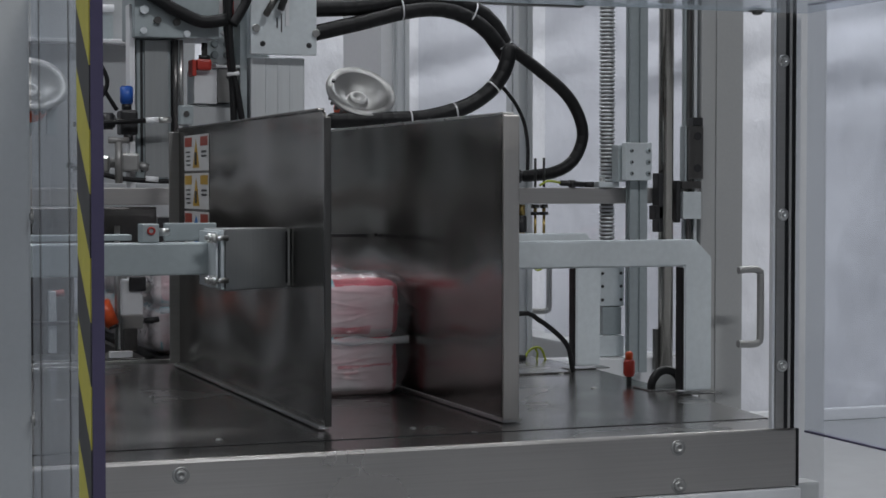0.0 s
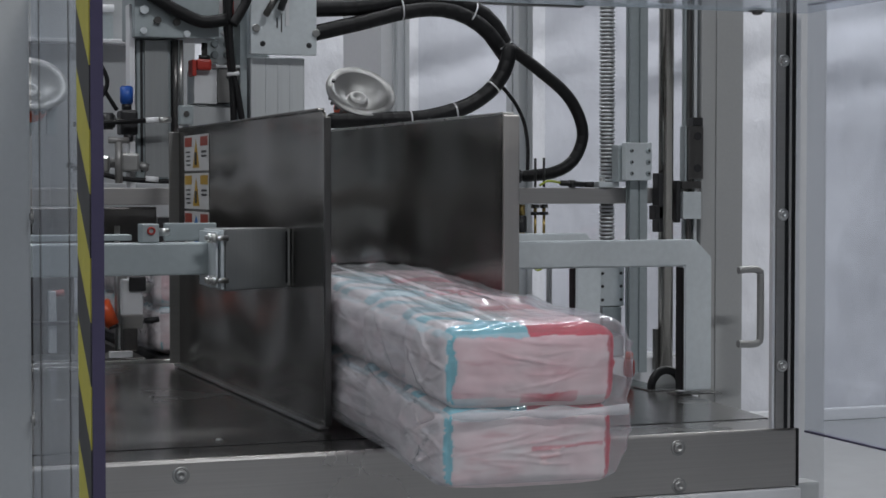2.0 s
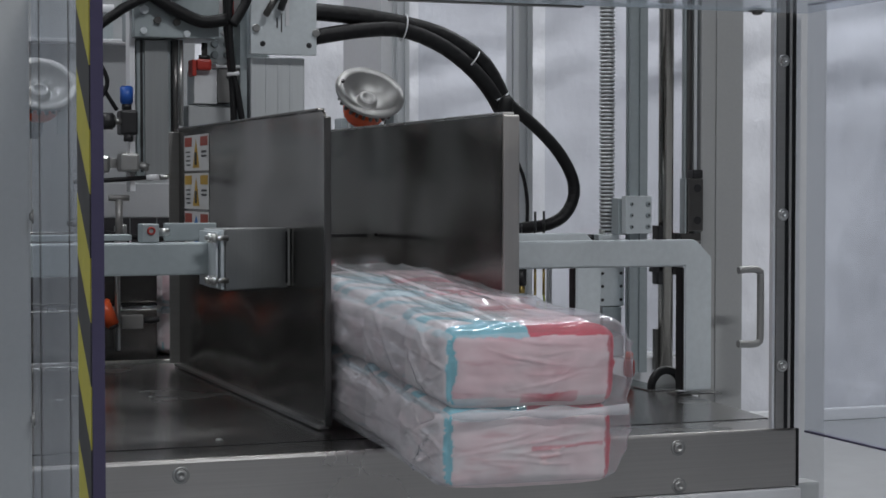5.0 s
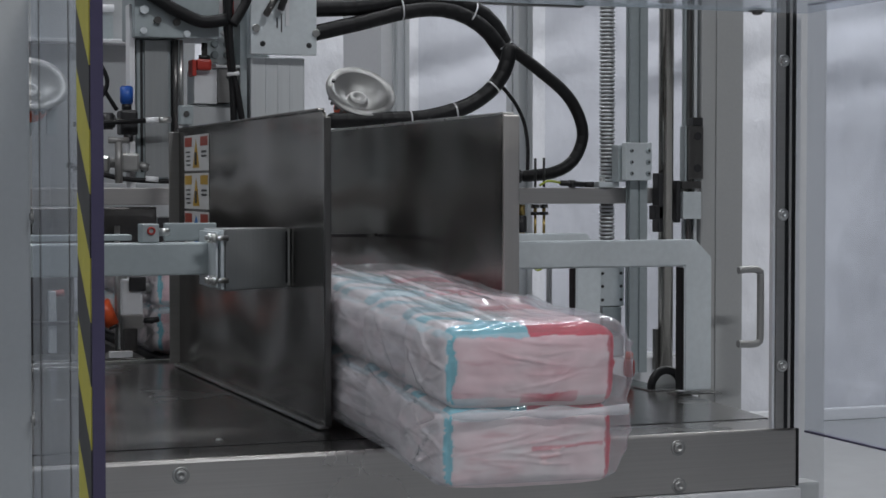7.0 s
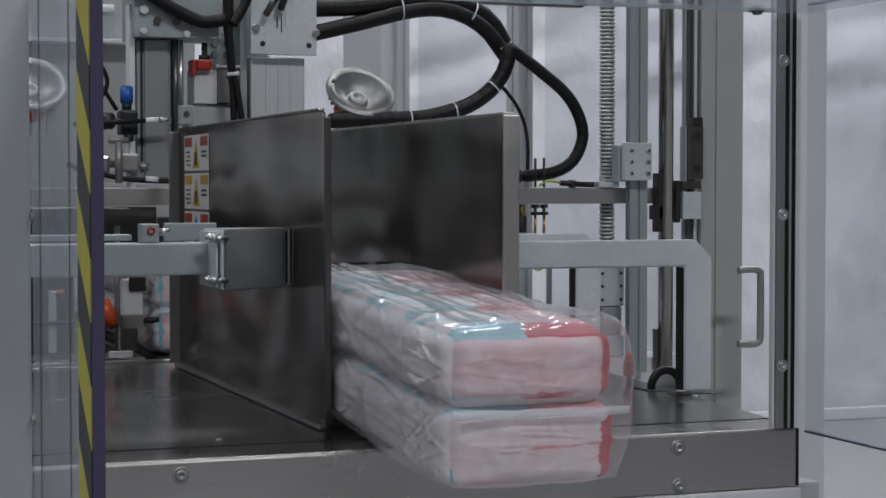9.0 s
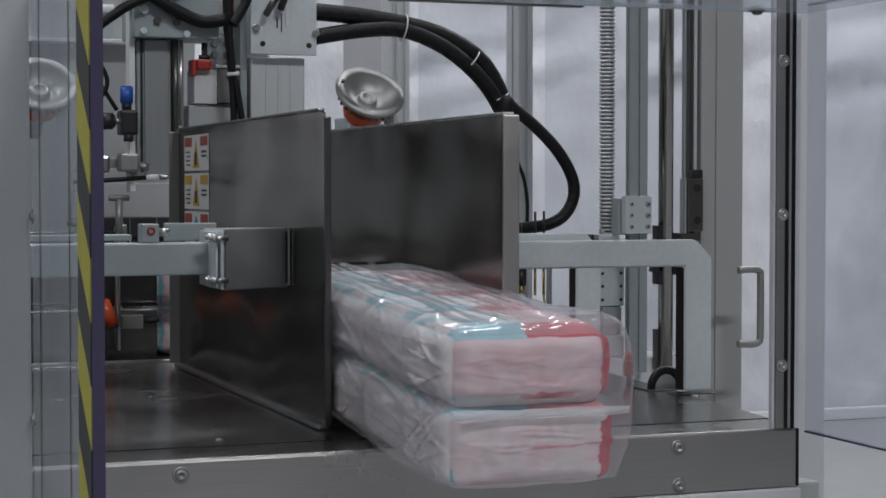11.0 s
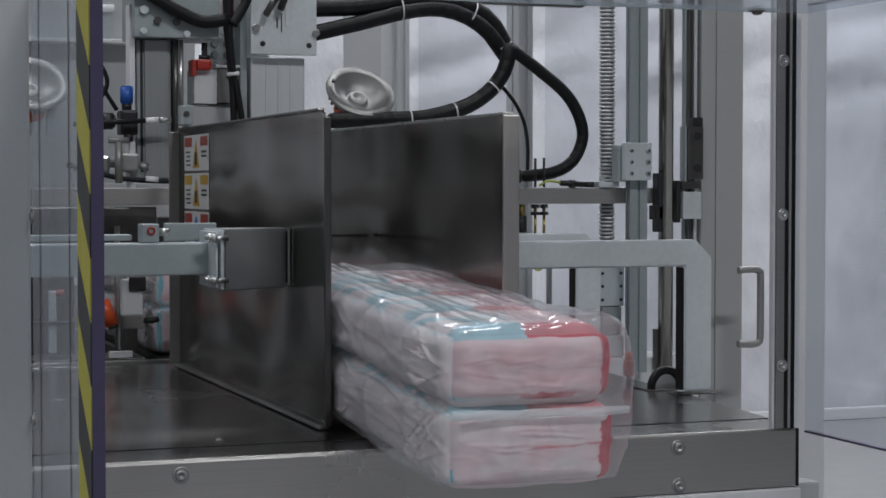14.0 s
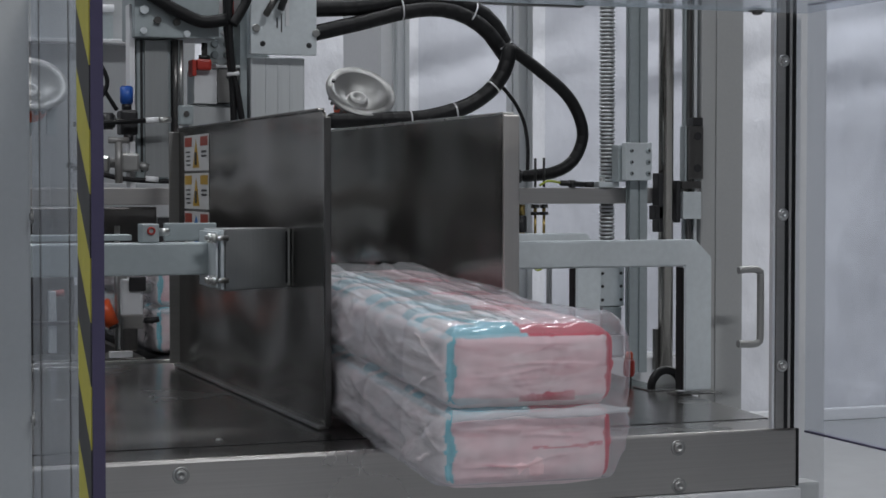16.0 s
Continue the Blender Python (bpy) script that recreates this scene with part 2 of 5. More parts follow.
def tube(points, r, count=24, segs=12, bm=None, smooth_line=True):
    """A round tube swept along a smooth line."""
    pts = catmull(points, count) if smooth_line else [Vector(p) for p in points]
    t = bmesh.new()
    rings = []
    up = Vector((0.13, 0.2, 0.97)).normalized()
    for i, p in enumerate(pts):
        d = (pts[min(i + 1, len(pts) - 1)] - pts[max(i - 1, 0)]).normalized()
        s = d.cross(up)
        if s.length < 0.05:
            s = d.cross(Vector((1, 0, 0)))
        s.normalize()
        u = s.cross(d).normalized()
        rings.append([t.verts.new(p + r * (math.cos(2 * math.pi * k / segs) * s + math.sin(2 * math.pi * k / segs) * u)) for k in range(segs)])
    for a, b in zip(rings, rings[1:]):
        for k in range(segs):
            t.faces.new((a[k], a[(k + 1) % segs], b[(k + 1) % segs], b[k])).smooth = True
    t.faces.new(rings[0][::-1])
    t.faces.new(rings[-1])
    bmesh.ops.recalc_face_normals(t, faces=t.faces[:])
    return merge(bm, t)


def extrude(outline, axis, lo, hi, bevel=0.001):
    """A prism: an outline in the two other axes, pushed along one axis."""
    t = bmesh.new()
    order = {"x": lambda a, b: (lo, a, b), "y": lambda a, b: (a, lo, b), "z": lambda a, b: (a, b, lo)}[axis]
    f = t.faces.new([t.verts.new(order(*p)) for p in outline])
    r = bmesh.ops.extrude_face_region(t, geom=[f])
    step = {"x": (hi - lo, 0, 0), "y": (0, hi - lo, 0), "z": (0, 0, hi - lo)}[axis]
    bmesh.ops.translate(t, verts=[v for v in r["geom"] if isinstance(v, bmesh.types.BMVert)], vec=step)
    bmesh.ops.recalc_face_normals(t, faces=t.faces[:])
    if bevel:
        bmesh.ops.bevel(t, geom=t.edges[:], offset=bevel, segments=2, affect="EDGES", clamp_overlap=True)
    return t


def lathe(profile, m, segs=40, bm=None, caps=True):
    """Turn (radius, height) pairs about the local z axis, then place by m."""
    t = bmesh.new()
    rings = []
    for r, z in profile:
        rings.append([t.verts.new((r * math.cos(2 * math.pi * k / segs), r * math.sin(2 * math.pi * k / segs), z)) for k in range(segs)])
    for a, b in zip(rings, rings[1:]):
        for k in range(segs):
            t.faces.new((a[k], a[(k + 1) % segs], b[(k + 1) % segs], b[k])).smooth = True
    if caps:
        t.faces.new(rings[0][::-1])
        t.faces.new(rings[-1])
    else:
        for k in range(segs):
            t.faces.new((rings[-1][k], rings[-1][(k + 1) % segs], rings[0][(k + 1) % segs], rings[0][k]))
    bmesh.ops.recalc_face_normals(t, faces=t.faces[:])
    t.transform(m)
    return merge(bm, t)


def profile_post(lo, hi, groove=0.008, axis=2):
    """Slotted aluminium profile: a square bar with a channel down each face."""
    lo, hi = Vector(lo), Vector(hi)
    w, d = hi.x - lo.x, hi.y - lo.y
    x0, y0, x1, y1 = lo.x, lo.y, hi.x, hi.y
    cx, cy, g, dp = (x0 + x1) / 2, (y0 + y1) / 2, groove / 2, groove * 0.9
    o = [(x0, y0), (cx - g, y0), (cx - g, y0 + dp), (cx + g, y0 + dp), (cx + g, y0), (x1, y0), (x1, cy - g), (x1 - dp, cy - g), (x1 - dp, cy + g), (x1, cy + g),
         (x1, y1), (cx + g, y1), (cx + g, y1 - dp), (cx - g, y1 - dp), (cx - g, y1), (x0, y1), (x0, cy + g), (x0 + dp, cy + g), (x0 + dp, cy - g), (x0, cy - g)]
    return extrude(o, "z", lo.z, hi.z, 0)


def screw(loc, way, r, parent, washer=True, mat=None):
    """A button-head socket screw on a washer, facing along way."""
    m = Matrix.Translation(loc) @ Vector(way).to_track_quat("Z", "Y").to_matrix().to_4x4()
    head = lathe([(r * 0.98, 0.0), (r, r * 0.25), (r * 0.8, r * 0.6), (r * 0.45, r * 0.72), (r * 0.43, r * 0.30), (r * 0.05, r * 0.28)], m, 18)
    if washer:
        lathe([(r * 1.45, -0.0002), (r * 1.45, r * 0.16), (r * 0.95, r * 0.17), (r * 0.9, -0.0002)], m, 22, head)
    return part("screw", head, mat or SATIN, parent)


# ---- hall ----
def hall():
    part("floor", box((-6, -6, -0.12), (9.2, 7.2, 0.0), 0), FLOOR, None, "grey resin floor of the hall", kind="structure", category="floor")
    part("ceiling", box((-6.2, -6.2, 4.4), (9.4, 7.4, 4.5), 0), HALL_DARK, None, "grey hall ceiling high above the machine", kind="structure", category="ceiling")
    # hanging cloth with shallow folds closes the hall behind the machine
    t = bmesh.new()
    cols, rows_ = 320, 96
    grid = []
    for j in range(rows_ + 1):
        z = 4.4 * j / rows_
        line = []
        for i in range(cols + 1):
            x = -6 + 15.2 * i / cols
            y = 6.2 + 0.05 * noise.noise(Vector((x * 1.1, z * 0.5, 3.0))) + 0.03 * noise.noise(Vector((x * 4.0, z * 1.5, 1.0)))
            # slanting creases in the upper part
            y += 0.075 * max(0.0, min(1.0, (z - 1.5) * 5)) * noise.noise(Vector((x * 1.6 - z * 2.2, z * 6.0 - x * 1.2, 5.0)))
            y += 0.012 * noise.noise(Vector((x * 9.0, z * 6.0, 7.0)))
            line.append(t.verts.new((x, y, z)))
        grid.append(line)
    back = [[t.verts.new((v.co.x, 6.4, v.co.z)) for v in line] for line in (grid[0], grid[-1])]
    for a, b in zip(grid, grid[1:]):
        for i in range(cols):
            t.faces.new((a[i], a[i + 1], b[i + 1], b[i])).smooth = True
    t.faces.new((back[0][0], back[0][-1], back[1][-1], back[1][0]))
    part("wall_north", t, CURTAIN, None, "white cloth-covered hall wall with faint folds", kind="structure", category="wall")
    part("wall_south", box((-6.2, -6.2, 0), (9.4, -6.0, 4.4), 0), HALL_PALE, None, "pale grey hall wall", kind="structure", category="wall")
    part("wall_west", box((-6.2, -6.0, 0), (-6.0, 7.2, 4.4), 0), WHITE, None, "white painted hall wall", kind="structure", category="wall")
    part("wall_east", box((9.2, -6.0, 0), (9.4, 7.2, 4.4), 0), CURTAIN, None, "white cloth-covered hall wall", kind="structure", category="wall")
    part("baseboard", box((-6, 6.06, 0.0), (9.2, 6.11, 0.06), 0.008), WHITE, None, "white skirting at the foot of the wall", kind="structure", category="baseboard")
    # housings and glowing diffusers of the assumed lamps, all out of view
    for lx, ly in ((-2.2, 1.6), (0.6, 1.2), (3.2, 1.6), (0.6, 4.4), (3.6, 4.4), (6.2, 4.4), (-2.4, -2.4), (0.7, -2.9)):
        lamp = thing("assumed_ceiling_lamp", (lx, ly, 4.4), "assumed long white strip lamp under the hall ceiling, out of view", "lamp", "hall ceiling lamps")
        part("housing", box((lx - 0.7, ly - 0.18, 4.33), (lx + 0.7, ly + 0.18, 4.398), 0.01), WHITE, lamp)
        part("diffuser", box((lx - 0.66, ly - 0.15, 4.30), (lx + 0.66, ly + 0.15, 4.326), 0.005), LAMP_GLOW, lamp, "glowing diffuser")


hall()


# ---- machine frame ----
def machine_base():
    m = thing("machine_base", (0, 1.0, 0), "light grey painted base cabinet of the packing machine", "machine base")
    part("front_panel", box((-0.46, 0.012, 0.02), (0.44, 0.04, 0.838), 0.003), PAINT, m)
    part("front_rail", box((-0.404, -0.010, 0.79), (0.4034, 0.0115, 0.8365), 0.002), PALE, m)
    part("side_panel", box((0.44, 0.10, 0.02), (0.46, 0.92, 0.80), 0.003), PAINT, m)
    # unseen dark wall, added to keep light off the plates' lower part
    part("unseen_blocking_wall", box((-0.52, 0.06, 0.02), (-0.50, 1.70, 1.10), 0.003), HALL_DARK, m)
    part("back_panel", box((-0.50, 2.9, 0.02), (0.86, 2.94, 0.86), 0.003), PAINT, m)
    part("deck", box((0.472, 0.952, 0.80), (0.798, 1.0, 0.882), 0.003), WHITE, m, "white painted cross beam")
    part("side_rail", box((0.79, 1.0, 0.80), (0.86, 2.9, 0.862), 0.003), PAINT, m)


def left_post():
    p = thing("guard_post", (-0.46, -0.02, 0.0), "light grey painted square guard post beside the table", "post")
    part("post", box((-0.56, -0.012, 0.0), (-0.4045, 0.05, 2.0), 0.003), PAINT, p)
    part("cover_cap", box((-0.56, -0.012, 2.0), (-0.4045, 0.05, 2.006), 0.002), BLACK, p)


def right_post():
    p = thing("door_post", (0.39, 0.0, 0.9), "slim dark metal upright with button screws", "post")
    part("upright", box((0.3739, -0.006, 0.9005), (0.3840, 0.004, 1.42), 0.001), CAST, p)
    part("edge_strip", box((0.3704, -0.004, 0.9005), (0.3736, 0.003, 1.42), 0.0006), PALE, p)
    part("gasket", box((0.3842, -0.006, 0.9005), (0.3882, 0.003, 1.42), 0.0004), RUBBER, p, "black rubber gasket")
    part("glazing_bar", box((0.3885, -0.0062, 0.9005), (0.3918, 0.003, 1.42), 0.0006), BEAM, p)
    part("bead", box((0.3921, -0.0066, 0.9005), (0.3962, 0.003, 1.42), 0.0004), RUBBER, p)
    part("outer_strip", box((0.3964, -0.0062, 0.9005), (0.4020, 0.003, 1.42), 0.0006), PALE, p)
    for z in (1.2914, 1.1285, 0.9677):
        screw((0.3815, -0.006, z), (0, -1, 0), 0.0045, p, mat=CHROME)


def hood():
    h = thing("clear_hood", (0, -0.2, 1.36), "clear plastic guard tunnel over the outfeed", "guard hood")
    part("left_sheet", box((-0.4035, -0.3420, 0.62), (-0.3955, -0.014, 1.340), 0.001), POLY_SCUFFED, h)
    part("right_sheet", box((0.4045, -0.62, 0.899), (0.4105, -0.014, 1.349), 0.001), POLY, h)
    part("lower_edge", box((0.4040, -0.62, 0.8965), (0.4110, -0.014, 0.8988), 0.0005), EDGE, h)
    part("upper_edge", box((0.4040, -0.62, 1.3492), (0.4110, -0.014, 1.3512), 0.0005), EDGE, h)
    part("top_sheet", box((-0.3955, -0.342, 1.3405), (0.4035, -0.014, 1.3455), 0.001), POLY_SCUFFED, h)
    part("rear_edge", box((-0.3955, -0.0135, 1.3405), (0.372, -0.012, 1.3455), 0.0004), ZINC_DULL, h)
    # thin dark upright lines on the left sheet
    for y in (-0.068, -0.236):
        part("dark_upright_line", box((-0.4044, y - 0.0006, 0.62), (-0.4037, y + 0.0006, 1.340), 0), DARK_STEEL, h)
    part("sheet_edge", box((-0.4045, -0.3445, 0.62), (-0.3950, -0.3424, 1.346), 0.0006), EDGE, h, "dark violet cut edge")
    # striped tape on the outer face of the left sheet
    y0, y1, z0, z1 = -0.3420, -0.2840, 0.62, 1.3455
    rise, pitch, first = 0.049, 0.095, 0.5825
    for mat, nm, shift in ((YELLOW, "yellow_stripe", 0.0), (TAPE_BLACK, "black_stripe", 0.5)):
        for k in range(-2, 12):
            a = first + (k + shift) * pitch
            pts = [(y0, a), (y0, a + pitch / 2), (y1, a + pitch / 2 + rise), (y1, a + rise)]
            pts = [(y, min(max(z, z0), z1)) for y, z in pts]
            if pts[1][1] - pts[0][1] < 0.004 or pts[2][1] - pts[3][1] < 0.004:
                continue
            part(nm, extrude(pts, "x", -0.4052, -0.4041, 0), mat, h, "yellow and black hazard tape" if k == 2 else "")
    for z in (1.131, 0.947):
        screw((-0.4040, -0.022, z), (-1, 0, 0), 0.0045, h)
    screw((0.335, -0.03, 1.340), (0, 0, -1), 0.006, h, mat=DARK_STEEL)


def table():
    t = thing("outfeed_table", (0, 0.45, 0.9), "brushed stainless steel outfeed table with worn top", "table")
    part("tabletop", extrude([(-0.404, 0.0795), (0.4183, 0.0795), (0.4205, 0.100), (0.446, 0.34), (0.470, 0.66), (0.456, 0.955), (-0.404, 0.955)], "z", 0.884, 0.9, 0.0015), TABLE, t)
    part("front_strip", extrude([(-0.404, 0.0052), (0.4, 0.0052), (0.4165, 0.072), (-0.404, 0.072)], "z", 0.884, 0.9, 0.001), TABLE, t)
    part("seam", box((-0.404, 0.0722, 0.884), (0.4160, 0.0793, 0.8992), 0), BLACK, t, "dark joint in the tabletop")
    # folded front apron with a rounded top edge
    o = [(0.0045, 0.838), (0.0045, 0.9002), (-0.0012, 0.9005), (-0.0024, 0.9), (-0.0034, 0.8988), (-0.004, 0.8972), (-0.004, 0.838)]
    part("apron", extrude(o, "x", -0.404, 0.4, 0), STEEL, t)
    # black strip put in for the dark gap at the apron's end
    part("end_gap", box((0.4002, -0.0046, 0.838), (0.4034, 0.002, 0.8995), 0), RUBBER, t, "black strip standing in for the gap at the apron end")
    for x, z in ((-0.266, 0.889), (0.259, 0.889), (0.260, 0.849)):
        screw((x, -0.004, z - 0.003), (0, -1, 0), 0.0058, t)
    part("back_lip", box((-0.404, 0.956, 0.880), (-0.066, 0.964, 0.904), 0.001), CHROME, t)
    part("seat_plate", box((0.31, 0.60, 0.9), (0.41, 0.665, 0.9025), 0.001), TABLE, t)
    for x, y in ((-0.20, 0.12), (-0.19, 0.52), (0.014, 0.133), (0.36, 0.42), (0.395, 0.60)):
        part("countersunk_screw", rod((x, y, 0.8995), (x, y, 0.9012), 0.0035, None, 14), CHROME, t)


def guide_plate(x, y0, y1, z1, side):
    """A bent sheet plate on edge; side -1 folds outwards to -x, +1 to +x."""
    p = thing("guide_plate", (x, (y0 + y1) / 2, 0.9), "upright brushed stainless guide plate of the outfeed channel", "guide plate", "outfeed guide plates")
    th = 0.003
    a, b = sorted((x, x + side * th))
    return p, a, b


def left_guide():
    p, a, b = guide_plate(-0.075, 0.152, 0.88, 1.239, -1)
    # sheet with a rounded near top corner, outline in y and z
    o = [(0.880, 0.906), (0.152, 0.906), (0.152, 1.229), (0.1555, 1.2365), (0.163, 1.239), (0.880, 1.239)]
    part("sheet", extrude(o, "x", a, b, 0.0006), STEEL_V_SHADED, p)
    # fold metals differ from the sheet: edge shade and glint put into colour
    part("edge_fold", box((a - 0.001, 0.148, 0.904), (b + 0.0036, 0.1525, 1.232), 0.0014), DARK_STEEL, p)
    part("top_fold", box((a - 0.006, 0.160, 1.2385), (b, 0.876, 1.2410), 0.001), STEEL_V_SHADED, p)
    part("bottom_fold", box((a - 0.008, 0.150, 0.9015), (b + 0.001, 0.880, 0.9055), 0.0012), CHROME, p)
    part("far_fold", box((a - 0.014, 0.881, 0.906), (b, 0.884, 1.236), 0.001), CAST, p)
    # warning stickers
    for k, (hue, pic) in enumerate(((STICK_ORANGE, STICK_YELLOW), (STICK_YELLOW, STICK_YELLOW), (STICK_ORANGE, STICK_BLUE))):
        zt = 1.229 - 0.0525 * k
        xs = a - 0.0006
        s = part("warning_sticker", box((xs - 0.0003, 0.688, zt - 0.049), (xs + 0.0003, 0.838, zt), 0), STICKER, p, "white warning sticker with coloured fields")
        xs -= 0.0007
        part("header", box((xs - 0.0002, 0.790, zt - 0.0155), (xs + 0.0002, 0.833, zt - 0.003), 0), hue, s)
        part("header", box((xs - 0.0002, 0.693, zt - 0.0155), (xs + 0.0002, 0.736, zt - 0.003), 0), hue, s)
        if k < 2:
            part("symbol", extrude([(0.783, zt - 0.045), (0.743, zt - 0.045), (0.763, zt - 0.006)], "x", xs - 0.0002, xs + 0.0002, 0), pic, s)
            part("symbol_mark", box((xs - 0.0008, 0.757, zt - 0.041), (xs - 0.0004, 0.769, zt - 0.024), 0), BLACK, s)
        else:
            part("symbol", extrude([(0.775, zt - 0.046), (0.751, zt - 0.046), (0.747, zt - 0.02), (0.763, zt - 0.006), (0.779, zt - 0.02)], "x", xs - 0.0002, xs + 0.0002, 0), pic, s)
        for j in range(4):
            z = zt - 0.022 - 0.006 * j
            part("text_bar", box((xs - 0.0002, 0.800, z - 0.002), (xs + 0.0002, 0.828 - 0.006 * (j % 2), z), 0), BLACK, s)
            if j < 2:
                part("text_bar", box((xs - 0.0002, 0.700, z - 0.003), (xs + 0.0002, 0.730, z), 0), BLACK, s)
    return p


def right_guide():
    p, a, b = guide_plate(0.119, 0.136, 0.88, 1.236, 1)
    part("sheet", box((a, 0.139, 0.906), (b, 0.880, 1.236), 0.0006), STEEL_V_SHADED, p)
    # folds brighter than the sheet; the light on them is put into colour
    part("edge_fold", box((a - 0.0005, 0.134, 0.904), (a + 0.0185, 0.1385, 1.236), 0.0018), STEEL_LIT, p)
    part("return_fold", box((a + 0.0155, 0.139, 0.904), (a + 0.0185, 0.165, 1.236), 0.001), CHROME, p)
    part("top_fold", box((a, 0.139, 1.2365), (a + 0.014, 0.880, 1.2390), 0.001), CHROME, p)
    part("bottom_fold", box((a - 0.001, 0.136, 0.9010), (a + 0.022, 0.880, 0.9055), 0.0012), CHROME, p)


def left_arm():
    p = thing("support_bracket", (-0.28, 0.30, 1.08), "zinc plated square tube arm bolted to the guide plate", "bracket", "guide plate supports")
    y = 0.29
    part("tube", box((-0.404, y - 0.004, 1.0605), (-0.170, y + 0.036, 1.096), 0.002), ZINC_DULL, p)
    part("top_strip", box((-0.404, y + 0.06, 1.097), (-0.245, y + 0.09, 1.104), 0.001), ZINC_DULL, p)
    part("flange", box((-0.1725, 0.250, 1.048), (-0.1695, 0.33, 1.109), 0.001), ZINC, p)
    part("flange", box((-0.1672, 0.246, 1.046), (-0.1638, 0.33, 1.111), 0.001), ZINC, p)
    # folded bracket box on the plate
    o = [(-0.1635, 0.246), (-0.0788, 0.291), (-0.0788, 0.335), (-0.1635, 0.335)]
    part("bracket", extrude(o, "z", 1.0445, 1.1115, 0.0015), BRACKET, p)
    part("edge_lip", box((-0.0815, 0.2845, 1.047), (-0.0788, 0.2880, 1.111), 0.0006), CHROME, p)
    part("joint_gap", box((-0.0840, 0.2832, 1.050), (-0.0822, 0.2870, 1.108), 0.0003), BLACK, p)
    for z in (1.056, 1.102):
        for yy in (0.243, 0.262):
            part("bolt", rod((-0.1815, yy, z), (-0.160, yy, z), 0.0030, None, 12), CHROME, p)
            part("nut", rod((-0.1788, yy, z), (-0.1727, yy, z), 0.0052, None, 6), CHROME, p)
    # sensor block on the arm
    s = part("sensor_block", box((-0.2445, 0.292, 1.0965), (-0.2255, 0.318, 1.117), 0.0012), ZINC_DULL, p)
    m = Matrix.Translation((-0.2345, 0.2915, 1.1095)) @ Matrix.Rotation(math.pi / 2, 4, "X")
    part("red_ring", lathe([(0.0026, 0), (0.0046, 0), (0.0046, 0.0012), (0.0026, 0.0012)], m, 20, None, False), RED, s)
    part("clamp_bolt", rod((-0.2253, 0.300, 1.108), (-0.213, 0.300, 1.108), 0.0042, None, 10), CHROME, p)
    part("angle_plate", box((-0.210, 0.340, 1.0965), (-0.150, 0.346, 1.117), 0.001), ZINC_DULL, p)


def portal(y, label, dx=0.0):
    """Arm and leg that carry the other guide plate from the table."""
    p = thing("support_portal", (0.45, y, 0.9), label, "bracket", "guide plate supports")
    o = [(0.137, 1.0595), (0.4325 + dx, 1.0595), (0.4325 + dx, 0.905), (0.4705 + dx, 0.905), (0.4705 + dx, 1.070), (0.448 + dx, 1.0925), (0.137, 1.0925)]
    part("bent_tube", extrude(o, "y", y, y + 0.020, 0.0018), ZINC, p)
    part("foot_plate", box((0.422 + dx, y - 0.003, 0.9002), (0.484 + dx, y + 0.026, 0.9018), 0.0006), TABLE, p)
    # black strip put in for the shaded inner face of the leg
    part("inner_shade_strip", box((0.4300 + dx, y + 0.001, 0.906), (0.4322 + dx, y + 0.019, 1.058), 0.0005), RUBBER, p)
    return p


def table_bits():
    c = thing("signal_button", (0.4245, 0.449, 0.9), "small orange capped cable plug on the table", "plug")
    part("stem", rod((0.4245, 0.449, 0.9), (0.4245, 0.449, 0.912), 0.0035, None, 12), BLACK, c)
    part("body", lathe([(0.0055, 0), (0.0076, 0.004), (0.0076, 0.018), (0.006, 0.0225)], pose(0.4245, 0.449, 0.910), 20), RED, c)
    part("cap", lathe([(0.005, 0), (0.0052, 0.008), (0.0035, 0.011)], pose(0.4245, 0.449, 0.9315), 20), ORANGE, c, "bright orange cap")
    g = thing("cable_arch", (0.44, 0.375, 0.9), "half-round black cable gland arch on the table edge", "cable gland")
    arch = [(0.424 + 0.021 * (1 - math.cos(a)), 0.385, 0.9 + 0.024 * math.sin(a)) for a in [math.pi * k / 10 for k in range(11)]]
    part("arch", tube(arch, 0.0055, 20), RUBBER, g)
    o = [(0.4285 + 0.0165 * (1 - math.cos(a)), 0.900 + 0.021 * math.sin(a)) for a in [math.pi * k / 12 for k in range(13)]]
    part("infill", extrude(o, "y", 0.384, 0.40, 0), CHROME, g)
    part("base_plate", box((0.410, 0.360, 0.9002), (0.47, 0.41, 0.9018), 0.0006), TABLE, g)
    k = thing("power_cable", (0.4, 0.7, 0.9), "black cable bent down to the table", "cable")
    part("sheath", tube([(0.20, 0.62, 0.968), (0.350, 0.635, 0.982), (0.369, 0.635, 0.976), (0.388, 0.635, 0.965), (0.414, 0.635, 0.943), (0.423, 0.635, 0.927), (0.4285, 0.636, 0.899)], 0.0035, 26), RUBBER, k)
    e = thing("earth_wire", (0.40, 0.84, 0.9), "yellow-green earth wire loop", "wire")
    part("loop", tube([(0.423, 0.80, 0.90), (0.430, 0.80, 0.912), (0.440, 0.80, 0.918), (0.451, 0.80, 0.916), (0.459, 0.80, 0.898)], 0.0018, 22), GREEN, e)
    part("loop", tube([(0.441, 0.80, 0.918), (0.445, 0.80, 0.91), (0.444, 0.80, 0.899)], 0.0016, 12), GREEN, e)
    part("lug", box((0.412, 0.795, 0.9), (0.425, 0.805, 0.908), 0.002), BLACK, e)


machine_base()
left_post()
right_post()
hood()
table()
left_guide()
right_guide()
left_arm()
